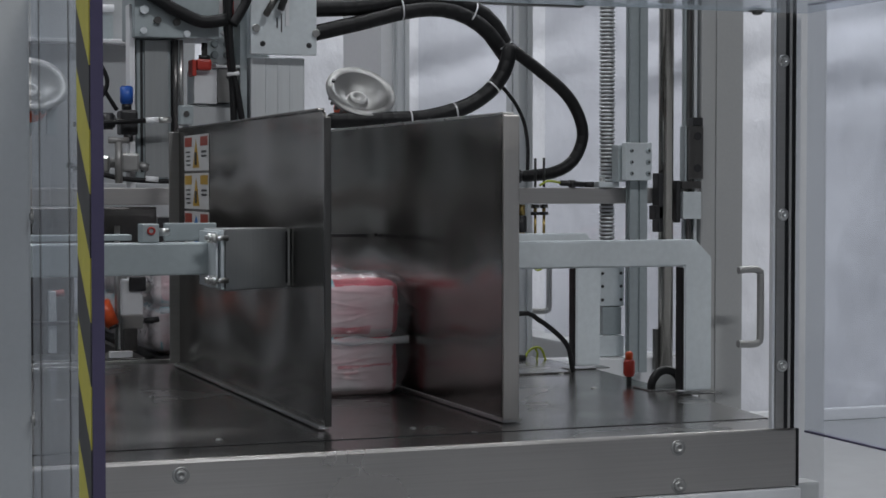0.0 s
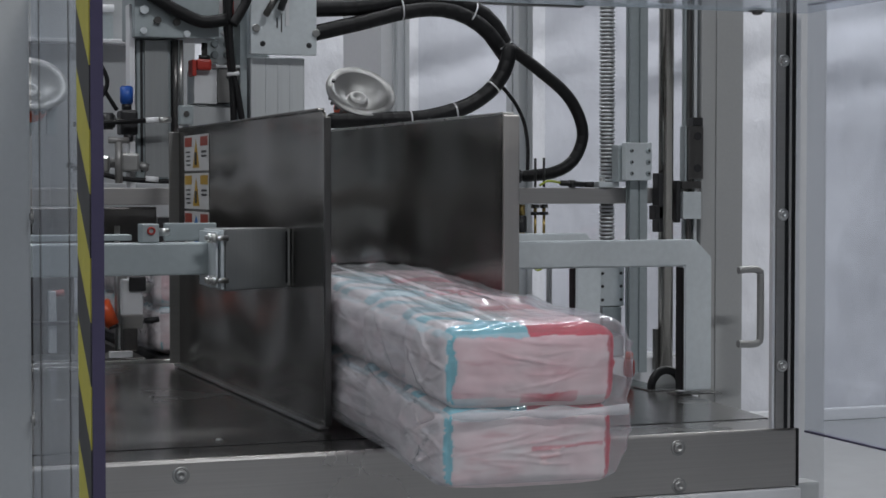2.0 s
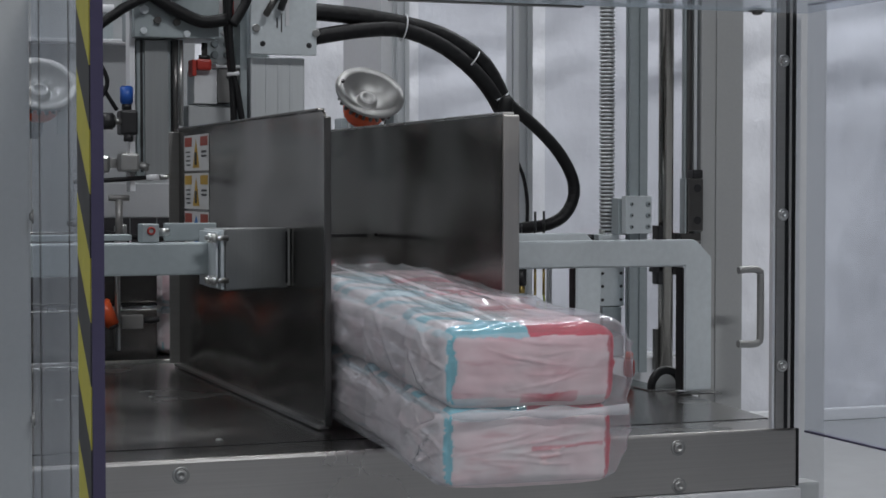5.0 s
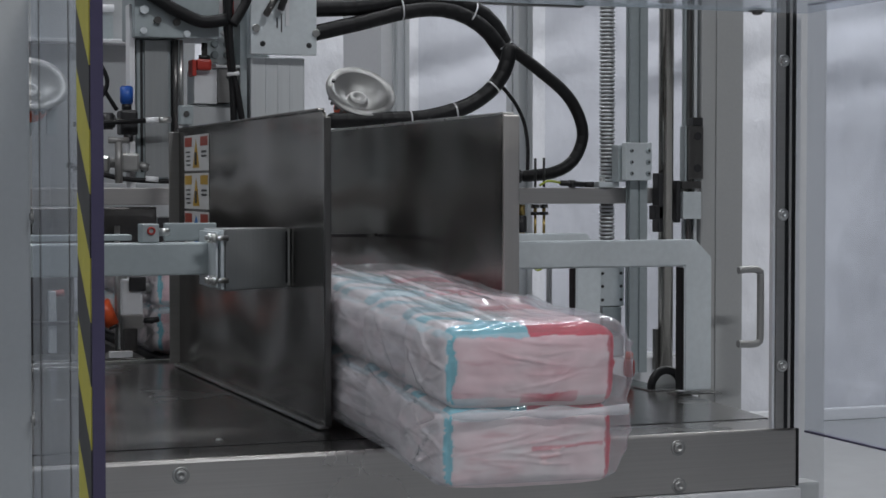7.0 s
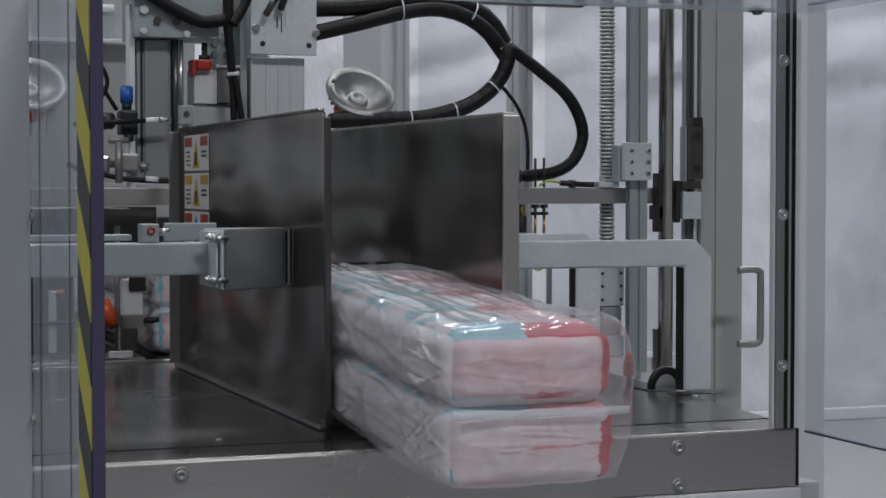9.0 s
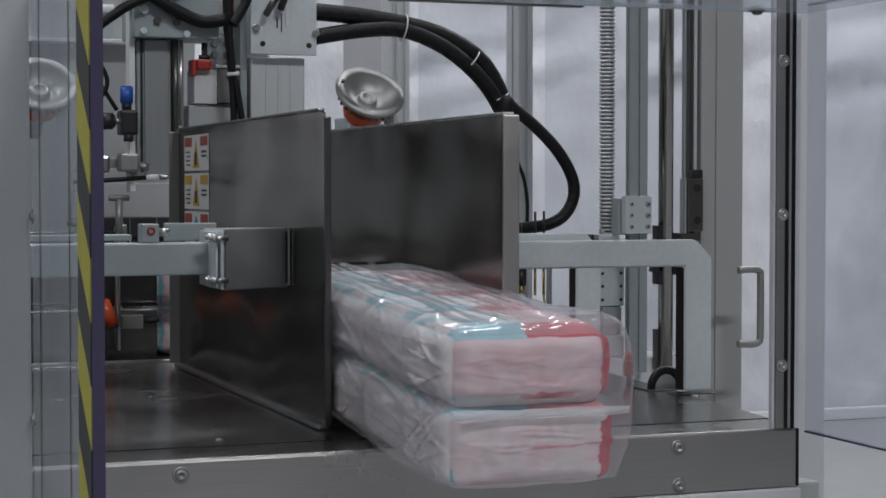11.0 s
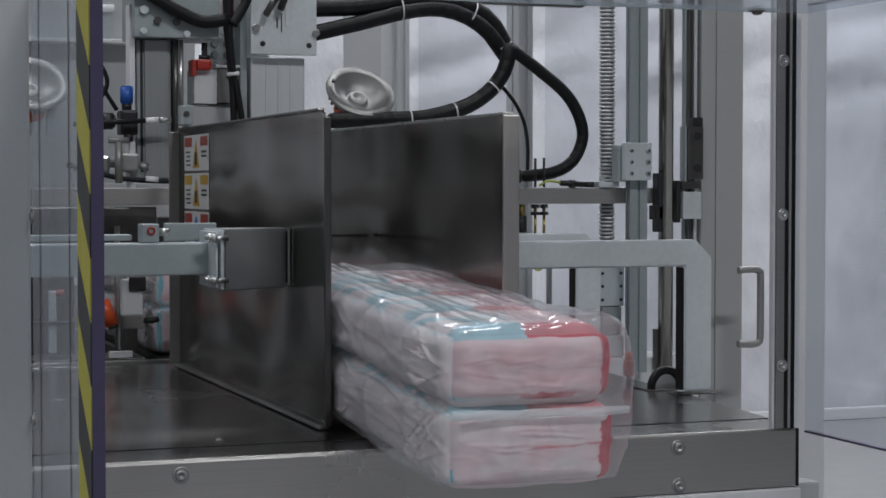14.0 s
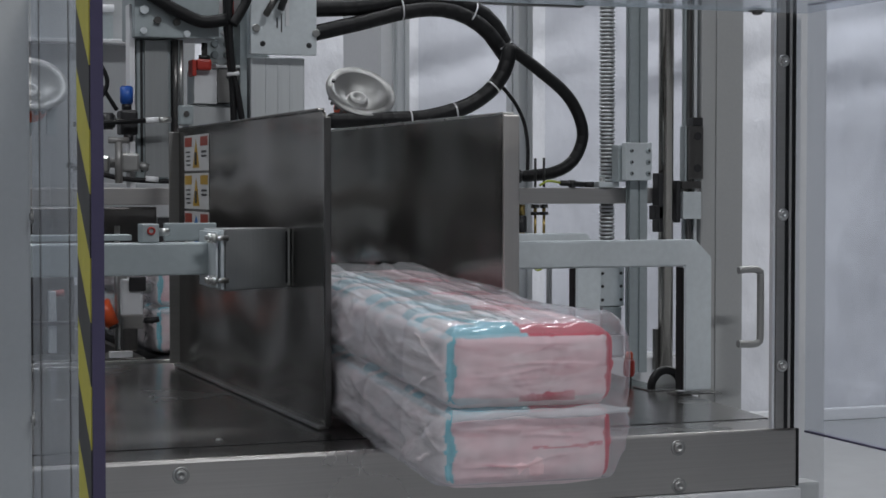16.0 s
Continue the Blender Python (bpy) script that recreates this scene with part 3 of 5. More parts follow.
portal(0.311, "zinc plated bent square tube arm on the table")
portal(0.645, "zinc plated bent square tube arm further along the table", 0.005)
table_bits()


# ---- enclosure side with columns, doors and rails ----
def enclosure():
    c = thing("machine_column", (0.835, 0.98, 0.0), "grey painted square machine column", "column")
    part("column", box((0.799, 0.950, 0.0), (0.872, 1.02, 2.2), 0.004), PAINT_WARM, c)
    part("cover_strip", box((0.825, 0.946, 0.1), (0.874, 0.9495, 2.2), 0.001), PAINT_WARM, c)
    r = thing("guide_rail", (0.785, 0.97, 0.9), "profiled linear guide rail beside the column", "rail")
    part("rail", box((0.778, 0.953, 0.883), (0.784, 0.962, 2.1), 0.001), DARK_STEEL, r)
    part("rail", box((0.7865, 0.951, 0.883), (0.7925, 0.962, 2.1), 0.001), ALU, r)
    part("back", box((0.775, 0.9625, 0.883), (0.7985, 0.972, 2.1), 0.001), ZINC_DULL, r)
    s = thing("round_shaft", (0.735, 0.98, 0.9), "dark polished round guide shaft", "shaft")
    part("shaft", rod((0.7290, 0.938, 0.862), (0.7290, 0.938, 2.1), 0.0120, None, 28), SHAFT, s)
    part("collar", box((0.712, 0.94, 0.862), (0.7200, 0.95, 0.928), 0.001), DARK_STEEL, s)
    p = thing("square_post", (0.683, 0.94, 0.88), "grey anodised square post", "post")
    part("post", profile_post((0.6610, 0.930, 0.86), (0.6920, 0.946, 2.1), 0.004), ZINC_DULL, p)
    k = thing("lead_screw", (0.632, 0.99, 0.88), "ribbed vertical lead screw", "lead screw")
    part("core", rod((0.649, 0.99, 0.95), (0.649, 0.99, 2.1), 0.0105, None, 20), CAST, k)
    t = None
    z = 1.0
    while z < 1.62:
        t = rod((0.649, 0.99, z), (0.649, 0.99, z + 0.0034), 0.0128, t, 20)
        z += 0.0062
    part("thread", t, ALU, k)
    part("bearing_block", box((0.627, 0.972, 0.965), (0.672, 1.01, 1.030), 0.002), ZINC, k)
    for zz in (0.975, 0.997, 1.018):
        screw((0.633, 0.972, zz), (0, -1, 0), 0.0026, k, False, BLACK)
        screw((0.666, 0.972, zz), (0, -1, 0), 0.0026, k, False, BLACK)
    part("coupling", box((0.635, 0.975, 0.918), (0.669, 1.01, 0.964), 0.002), ZINC_DULL, k)
    part("bearing_foot", box((0.627, 0.972, 0.883), (0.672, 1.01, 0.917), 0.002), ZINC, k)
    # side wall of clear doors between slotted posts
    for y, w in ((1.66, 0.064), (2.385, 0.035)):
        q = thing("profile_post", (0.81, y, 0.0), "slotted aluminium profile post", "post", "side profile posts")
        part("bar", profile_post((0.760, y - w / 2, 0.0), (0.790, y + w / 2, 2.2), 0.008), ALU, q)
    q = thing("corner_column", (0.83, 2.68, 0.0), "grey painted corner column of the machine", "column")
    part("bar", box((0.735, 2.415, 0.0), (0.80, 2.72, 2.2), 0.004), PALE, q)
    part("latch", box((0.718, 2.68, 1.27), (0.7345, 2.74, 1.33), 0.003), ZINC_DULL, q)
    for y0, y1, hy in ((1.022, 1.605, 0.85), (1.715, 2.35, 1.70)):
        d = thing("clear_door", (0.81, y0, 0.87), "clear plastic machine door with a grey pull handle", "door", "side doors")
        part("sheet", box((0.806, y0, 0.87), (0.812, y1, 2.1), 0.001), POLY_DOOR, d)
    for hy in (0.845, 1.66):
        h = thing("pull_handle", (0.82, hy, 0.97), "grey bow-shaped pull handle", "handle", "pull handles")
        x = 0.850 if hy < 1 else 0.840
        pts = [(x - 0.04, hy, 0.909), (x - 0.012, hy, 0.908), (x - 0.002, hy, 0.912), (x, hy, 0.922), (x, hy, 1.013), (x - 0.002, hy, 1.023), (x - 0.012, hy, 1.027), (x - 0.04, hy, 1.026)]
        part("bow", tube(pts, 0.0058, 60, 14), SATIN, h)
    # post added where a slightly darker band crosses the right sheet
    o = thing("added_band_post", (0.55, 0.31, 0.0), "pale grey post added for the darker band in the right sheet", "post")
    part("post", box((0.576, 0.30, 0.0), (0.627, 0.34, 2.2), 0.003), PALE, o)
    b = thing("top_beam", (0.35, 0.97, 1.47), "dark cross beam above the gantry", "beam")
    part("beam", box((0.35, 1.20, 1.4695), (0.705, 1.22, 1.50), 0.002), DARK_STEEL, b)


enclosure()
# ---- moving gantry ----
DROP = -0.0845


def gantry():
    """The cross beam that sinks and rises, with all that it carries."""
    g = thing("gantry_beam", (0.5, 0.97, 1.14), "grey steel cross beam of the lifting gantry", "gantry")
    part("beam", box((-0.30, 0.955, 1.131), (0.800, 0.985, 1.1565), 0.0015), BEAM, g)
    b = part("carriage_plate", box((0.645, 0.912, 1.168), (0.691, 0.928, 1.228), 0.0015), ZINC, g, "zinc plated carriage plate with screws")
    part("carriage_body", box((0.640, 0.930, 1.166), (0.655, 0.955, 1.224), 0.0015), ZINC_DULL, g)
    for x in (0.655, 0.684):
        for z in (1.179, 1.197, 1.215):
            screw((x, 0.912, z), (0, -1, 0), 0.0034 if x < 0.67 else 0.0046, b, False, ZINC_DULL)
            part("socket", rod((x, 0.9085, z), (x, 0.9078, z), 0.0016, None, 8), BLACK, b)
    part("nut_plate", box((0.616, 0.950, 1.157), (0.652, 0.985, 1.166), 0.001), ZINC, g)
    part("hex_bolt", rod((0.626, 0.960, 1.166), (0.626, 0.960, 1.173), 0.0048, None, 6), CHROME, g)
    c = part("slide_block", box((0.765, 0.930, 1.170), (0.793, 0.952, 1.256), 0.002), DARK_STEEL, g, "dark slide block on the rail")
    part("slide_flange", box((0.7612, 0.934, 1.160), (0.7647, 0.952, 1.256), 0.001), ZINC_DULL, g)
    for z in (1.188, 1.240):
        part("bore", rod((0.782, 0.9302, z), (0.782, 0.9290, z), 0.0065, None, 18), BLACK, c)
    part("wiper", box((0.776, 0.932, 1.2565), (0.793, 0.952, 1.270), 0.001), BLACK, g)
    part("bracket", box((0.755, 0.932, 1.155), (0.790, 0.952, 1.167), 0.001), DARK_STEEL, g)
    part("end_clamp", box((0.744, 0.930, 1.100), (0.752, 0.953, 1.168), 0.002), BLACK, g)
    part("end_clamp", box((0.706, 0.930, 1.105), (0.722, 0.953, 1.128), 0.002), BLACK, g)
    part("end_clamp", box((0.712, 0.930, 1.085), (0.724, 0.953, 1.180), 0.002), BLACK, g)
    part("shoe", box((0.756, 0.930, 1.106), (0.789, 0.953, 1.150), 0.001), ZINC, g)
    # suction fittings near the guide plate
    for x, h in ((0.513, 1.203), (0.528, 1.204)):
        f = part("fitting_stem", rod((x, 0.968, 1.157), (x, 0.968, h), 0.0021, None, 10), BLACK, g)
        part("knurled_nut", rod((x, 0.968, 1.113), (x, 0.968, 1.118), 0.0072, None, 14), BLACK, f)
        part("hex_nut", rod((x, 0.968, 1.124), (x, 0.968, 1.130), 0.0068, None, 6), DARK_STEEL, f)
        part("barb", rod((x, 0.968, 1.118), (x, 0.968, 1.124), 0.003, None, 10), BRASS, f)
        part("hose_tail", rod((x, 0.968, 1.070), (x, 0.968, 1.113), 0.0022, None, 10), BRASS, f)
    v = part("valve", rod((0.489, 0.968, 1.086), (0.489, 0.968, 1.112), 0.0085, None, 18, bevel=0.001), BLACK, g)
    part("valve_nut", rod((0.489, 0.968, 1.1125), (0.489, 0.968, 1.130), 0.0062, None, 6), BRASS, v)
    part("valve_cap", rod((0.489, 0.968, 1.074), (0.489, 0.968, 1.0855), 0.0060, None, 18), BRASS, v)
    part("hose_union", rod((0.486, 0.985, 1.164), (0.486, 0.985, 1.185), 0.011, None, 18, bevel=0.002), BLACK, g)
    part("cable_plug", rod((0.55, 0.955, 1.164), (0.592, 0.955, 1.1615), 0.0045, None, 14, bevel=0.001), BLACK, g)
    part("plug_ring", rod((0.566, 0.955, 1.163), (0.576, 0.955, 1.1625), 0.0062, None, 14), BLACK, g)
    part("yellow_wire", tube([(0.515, 0.955, 1.160), (0.53, 0.955, 1.167), (0.553, 0.955, 1.164)], 0.0018, 14), GREEN, g)
    part("wire_loop", tube([(0.52, 0.968, 1.060), (0.508, 0.968, 1.035), (0.52, 0.968, 1.025), (0.531, 0.968, 1.04), (0.528, 0.968, 1.07)], 0.0016, 20), GREEN, g)
    part("adjuster", rod((0.607, 0.968, 1.157), (0.607, 0.968, 1.166), 0.008, None, 14), BLACK, g)
    # air rods and tee bar at the other end of the beam
    a = part("air_rod", rod((-0.21, 0.99, 1.249), (-0.085, 0.99, 1.257), 0.0035, None, 12), RUBBER, g)
    part("sleeve", rod((-0.104, 0.99, 1.2555), (-0.085, 0.99, 1.2567), 0.0048, None, 14), WHITE, a)
    part("sleeve", rod((-0.083, 0.99, 1.2568), (-0.066, 0.99, 1.2578), 0.0044, None, 14), CHROME, a)
    part("rod_end", box((-0.055, 0.980, 1.250), (-0.034, 0.995, 1.279), 0.002), ZINC_DULL, g)
    part("rod_eye", rod((-0.045, 0.9795, 1.266), (-0.045, 0.978, 1.266), 0.0045, None, 16), DARK_STEEL, g)
    part("low_hose", tube([(-0.22, 0.99, 1.19), (-0.15, 0.99, 1.172), (-0.10, 0.99, 1.167), (-0.05, 0.99, 1.166)], 0.0038, 20), RUBBER, g)
    part("low_sleeve", rod((-0.105, 0.99, 1.1695), (-0.086, 0.99, 1.168), 0.0048, None, 14), WHITE, g)
    part("tee_bar", rod((-0.160, 0.985, 1.226), (-0.130, 0.985, 1.226), 0.0045, None, 12), CAST, g)
    part("tee_stem", rod((-0.145, 0.985, 1.163), (-0.145, 0.985, 1.224), 0.0055, None, 14), CAST, g)
    # press box that comes down behind the table with the beam
    part("press_box", box((-0.40, 1.037, 1.0680), (-0.0785, 1.055, 1.128), 0.003), DARK_STEEL, g)
    part("press_foot", box((-0.40, 1.036, 1.0625), (-0.0785, 1.056, 1.0675), 0.001), BLACK, g)
    return g


GANTRY = gantry()


def counter_plate():
    """The plate that rises behind the table to meet the press box."""
    c = thing("counter_plate", (-0.25, 1.045, 0.70), "dark steel plate that rises behind the table", "press plate")
    part("plate", box((-0.40, 1.040, 0.70), (-0.0785, 1.052, 0.8895), 0.0015), TABLE, c)
    part("top_edge", box((-0.40, 1.038, 0.8897), (-0.0785, 1.053, 0.8915), 0.0005), CHROME, c, "bright top edge")
    return c


COUNTER = counter_plate()


# ---- fixed upper mechanism ----
def upper_mechanism():
    m = thing("lift_column", (0.1, 1.05, 1.2), "aluminium lift column with a zinc mounting plate", "lift column")
    part("profile", box((0.061, 1.010, 1.10), (0.146, 1.075, 1.355), 0.002), ALU, m)
    part("upper_profile", box((0.061, 1.045, 1.355), (0.100, 1.075, 1.70), 0.002), ALU, m)
    for x in (0.085, 0.104, 0.123):
        part("ridge", box((x - 0.0011, 1.0088, 1.10), (x + 0.0011, 1.0098, 1.355), 0.0003), ALU, m)
    pl = part("mounting_plate", box((0.056, 0.990, 1.3585), (0.1595, 1.004, 1.60), 0.0012), ZINC, m)
    for x, z in ((0.0745, 1.374), (0.1470, 1.373)):
        part("bolt_hole", rod((x, 0.9902, z), (x, 0.9892, z), 0.0042, None, 14), BLACK, pl)
    for x, z in ((0.0635, 1.397), (0.157, 1.392)):
        part("socket_screw", rod((x, 0.990, z), (x, 0.983, z), 0.0058, None, 16, bevel=0.001), CHROME, pl)
    for x0, x1, z0, z1 in ((0.096, 0.098, 1.398, 1.414), (0.103, 0.1045, 1.392, 1.420)):
        part("writing_bar", box((x0, 0.9888, z0), (x1, 0.9896, z1), 0), BLACK, pl)
    part("label_strip", box((0.110, 0.9885, 1.402), (0.116, 0.9896, 1.44), 0), WHITE, pl)
    part("pin_lever", rod((0.075, 0.975, 1.415), (0.098, 0.975, 1.455), 0.0052, None, 14, bevel=0.001), DARK_STEEL, m)
    part("pin_lever", rod((0.098, 0.975, 1.424), (0.112, 0.975, 1.46), 0.0055, None, 14, bevel=0.001), BLACK, m)
    part("side_rail", box((0.047, 1.02, 1.10), (0.058, 1.06, 1.60), 0.001), ZINC_DULL, m)

    z = thing("lift_cylinder", (-0.075, 1.05, 1.17), "grey pneumatic lift cylinder under a bolted plate", "cylinder")
    part("body", box((-0.110, 1.03, 1.17), (-0.046, 1.09, 1.379), 0.003), ZINC_DULL, z)
    part("front_flat", box((-0.098, 1.026, 1.172), (-0.062, 1.0295, 1.378), 0.001), BRACKET, z)
    part("slot", box((-0.104, 1.0275, 1.18), (-0.1005, 1.0298, 1.378), 0), BLACK, z)
    part("slot", box((-0.058, 1.0275, 1.24), (-0.052, 1.0298, 1.378), 0), BLACK, z)
    part("tie_rod", rod((-0.044, 1.02, 1.25), (-0.044, 1.02, 1.378), 0.0035, None, 12), CHROME, z)
    part("tie_rod", rod((-0.0525, 1.02, 1.22), (-0.0525, 1.02, 1.378), 0.0045, None, 12), DARK_STEEL, z)
    tp = part("top_plate", box((-0.118, 1.00, 1.380), (0.010, 1.10, 1.470), 0.0015), ZINC_DULL, z)
    for x, zz, r in ((-0.104, 1.420, 0.007), (-0.084, 1.405, 0.0055), (-0.055, 1.403, 0.0055), (-0.105, 1.389, 0.005), (-0.040, 1.386, 0.005)):
        part("bolt_head", rod((x, 1.0, zz), (x, 0.993, zz), r, None, 6 if r > 0.0056 else 14), DARK_STEEL if r == 0.0055 else ZINC, tp)
    part("thin_post", box((-0.122, 1.02, 1.15), (-0.1135, 1.05, 1.43), 0.001), WHITE, z)

    part("cylinder_body", box((-0.205, 1.000, 1.178), (-0.155, 1.04, 1.204), 0.004), CHROME, z)
    part("cylinder_cap", box((-0.140, 0.995, 1.180), (-0.112, 1.03, 1.208), 0.004), SATIN, z)
    part("clamp_screw", rod((-0.112, 1.0, 1.19), (-0.098, 1.0, 1.186), 0.006, None, 14, bevel=0.001), SATIN, z)
    part("pin_body", rod((-0.19, 1.0, 1.21), (-0.172, 1.0, 1.218), 0.009, None, 16, bevel=0.002), ZINC_DULL, z)
    part("clamp_arm", box((-0.150, 1.032, 1.186), (-0.100, 1.045, 1.200), 0.001), SATIN, z)

    u = thing("filter_unit", (-0.14, 1.05, 1.24), "black pressure regulator with a blue cap", "regulator")
    part("blue_cap", rod((-0.1265, 1.02, 1.281), (-0.1265, 1.02, 1.308), 0.0098, None, 20, bevel=0.002), BLUE, u)
    part("cap_ring", rod((-0.1265, 1.02, 1.273), (-0.1265, 1.02, 1.281), 0.0075, None, 20), BLACK, u)
    part("body", box((-0.138, 1.005, 1.235), (-0.112, 1.04, 1.272), 0.004), BLACK, u)
    part("knob", rod((-0.167, 1.01, 1.255), (-0.146, 1.01, 1.255), 0.0125, None, 22, bevel=0.003), BLACK, u)
    part("shank", rod((-0.146, 1.01, 1.255), (-0.137, 1.01, 1.255), 0.005, None, 14), CHROME, u)
    part("drain", rod((-0.126, 1.01, 1.225), (-0.126, 1.01, 1.236), 0.007, None, 14), BLACK, u)
    part("air_line", tube([(-0.172, 1.02, 1.350), (-0.160, 1.02, 1.330), (-0.155, 1.02, 1.312), (-0.163, 1.02, 1.293), (-0.176, 1.02, 1.283)], 0.0035, 24), RUBBER, u)
    part("air_line", tube([(-0.168, 1.025, 1.315), (-0.156, 1.025, 1.297), (-0.140, 1.025, 1.272)], 0.0032, 16), RUBBER, u)

    v = thing("valve_box", (0.0, 1.04, 1.29), "light grey valve box with a red plug", "valve box")
    part("body", box((-0.022, 1.03, 1.284), (0.014, 1.08, 1.336), 0.0015), PALE, v)
    part("dark_face", box((0.0145, 1.026, 1.286), (0.046, 1.08, 1.338), 0.0012), CAST, v, "darker end face")
    part("face_screw", rod((0.031, 1.026, 1.325), (0.031, 1.0235, 1.325), 0.0045, None, 14), BLACK, v)
    part("lid_edge", box((0.010, 1.022, 1.3385), (0.060, 1.06, 1.343), 0.001), PALE, v)
    part("lower_body", box((-0.030, 1.036, 1.21), (0.040, 1.08, 1.282), 0.003), PAINT, v)
    part("red_plug", box((-0.020, 1.018, 1.334), (0.003, 1.05, 1.351), 0.004), RED, v)
    part("plug_side", box((-0.027, 1.018, 1.325), (-0.0205, 1.05, 1.350), 0.002), RED, v)
    part("plug_neck", rod((-0.006, 1.03, 1.350), (-0.006, 1.03, 1.376), 0.0045, None, 12), DARK_STEEL, v)
    part("plug_cap", rod((-0.006, 1.03, 1.350), (-0.006, 1.03, 1.357), 0.009, None, 16), BLACK, v)

    b = thing("bolted_bracket", (0.03, 1.08, 1.35), "zinc bracket plate with rows of screws", "bracket")
    part("plate", box((0.012, 1.085, 1.25), (0.060, 1.095, 1.60), 0.001), ZINC, b)
    for x in (0.022, 0.042):
        for zz in (1.345, 1.362, 1.379, 1.40):
            part("screw_head", rod((x, 1.085, zz), (x, 1.080, zz), 0.006, None, 14, bevel=0.001), ZINC_DULL, b)
    part("white_peg", rod((0.030, 1.07, 1.397), (0.036, 1.07, 1.390), 0.003, None, 10), WHITE, b)
    part("red_tag", box((0.038, 1.06, 1.420), (0.052, 1.075, 1.455), 0.003), RED, b)
    part("black_block", box((-0.034, 1.06, 1.418), (-0.022, 1.075, 1.47), 0.002), BLACK, b)
    part("brass_block", box((-0.014, 1.06, 1.418), (0.012, 1.075, 1.47), 0.002), BRASS, b)

    d = thing("drop_cables", (0.03, 0.99, 1.3), "black cables tied together hanging down", "cable")
    part("cable", tube([(0.018, 0.99, 1.46), (0.019, 0.99, 1.40), (0.024, 0.99, 1.35), (0.028, 0.99, 1.30), (0.030, 0.99, 1.24)], 0.0052, 26), RUBBER, d)
    part("cable", tube([(0.028, 0.985, 1.46), (0.022, 0.985, 1.42), (0.026, 0.985, 1.34), (0.034, 0.985, 1.30), (0.044, 0.985, 1.24)], 0.0050, 26), RUBBER, d)
    part("cable", tube([(0.055, 0.98, 1.46), (0.044, 0.98, 1.43), (0.026, 0.98, 1.40)], 0.0075, 18), RUBBER, d)
    part("cable_tie", rod((0.018, 0.984, 1.326), (0.036, 0.980, 1.328), 0.0030, None, 10), WHITE, d)
    h = thing("branch_hose", (-0.05, 0.985, 1.42), "thick black hose sagging over the top plate", "hose")
    part("hose", tube([(-0.17, 0.985, 1.452), (-0.11, 0.985, 1.446), (-0.06, 0.985, 1.420), (-0.02, 0.985, 1.404), (0.018, 0.985, 1.408)], 0.0095, 34, 16), RUBBER, h)

    w = thing("rear_cover", (-0.14, 1.5, 1.2), "pale grey rear cover plate with a rounded top rail", "cover plate")
    part("plate", box((-0.46, 1.75, 1.060), (0.14, 1.77, 1.90), 0.003), PAINT, w)
    part("rail", rod((-0.088, 1.735, 1.492), (-0.018, 1.735, 1.492), 0.0075, None, 16), WHITE, w)
    part("ledge", box((-0.3, 1.70, 1.424), (0.03, 1.749, 1.432), 0.002), PALE, w)
    part("recess", box((-0.088, 1.742, 1.434), (-0.018, 1.7495, 1.480), 0.001), ZINC_DULL, w)


def signal_horn(name_loc, tilt, label):
    """A bowl-shaped steel reflector with a finned orange base."""
    x, y, z = name_loc
    d = thing("reflector_bowl", (x, y, z), label, "suction bowl", "suction bowls")
    m = Matrix.Translation((x, y, z)) @ tilt
    part("bowl", lathe([(0.026, -0.026), (0.047, -0.006), (0.0545, -0.003), (0.0560, 0.001), (0.0550, 0.004), (0.0435, 0.0045), (0.0425, 0.003),
                        (0.032, -0.010), (0.019, -0.018), (0.0155, -0.018), (0.0150, -0.011), (0.0135, -0.009), (0.0085, -0.009), (0.0075, -0.0125), (0.0005, -0.013)], m, 56), SATIN, d)
    part("orange_neck", lathe([(0.030, -0.05), (0.033, -0.042), (0.031, -0.033), (0.034, -0.027), (0.026, -0.0235)], m, 36), ORANGE, d)
    fins = None
    for k in range(26):
        a = 2 * math.pi * k / 26
        t = box((0.040, -0.0022, -0.017), (0.0485, 0.0022, -0.0062), 0.0006)
        t.transform(m @ Matrix.Rotation(a, 4, "Z"))
        fins = merge(fins, t)
    part("fins", fins, DARK_STEEL, d)
    part("stem", rod(m @ Vector((0, 0, -0.10)), m @ Vector((0, 0, -0.05)), 0.014, None, 20), ZINC_DULL, d)
    part("rim_pin", rod(m @ Vector((-0.042, 0.018, 0.003)), m @ Vector((-0.042, 0.018, 0.008)), 0.0028, None, 12), BLACK, d)
    part("bracket", box((x + 0.022, y - 0.012, z - 0.075), (x + 0.036, y - 0.004, z - 0.028), 0.001), ZINC_DULL, d)
    return d


upper_mechanism()
TILT = Matrix.Rotation(radians(46), 4, "X") @ Matrix.Rotation(radians(2), 4, "Y")
BOWL = signal_horn((0.242, 1.03, 1.305), TILT, "polished steel suction bowl on an orange neck")
# second bowl is added; it stands in for a reflection in the sheet
BOWL_REFLECTED = signal_horn((-0.262, 1.06, 1.310), TILT, "steel bowl added behind the clear guard in place of a reflection")


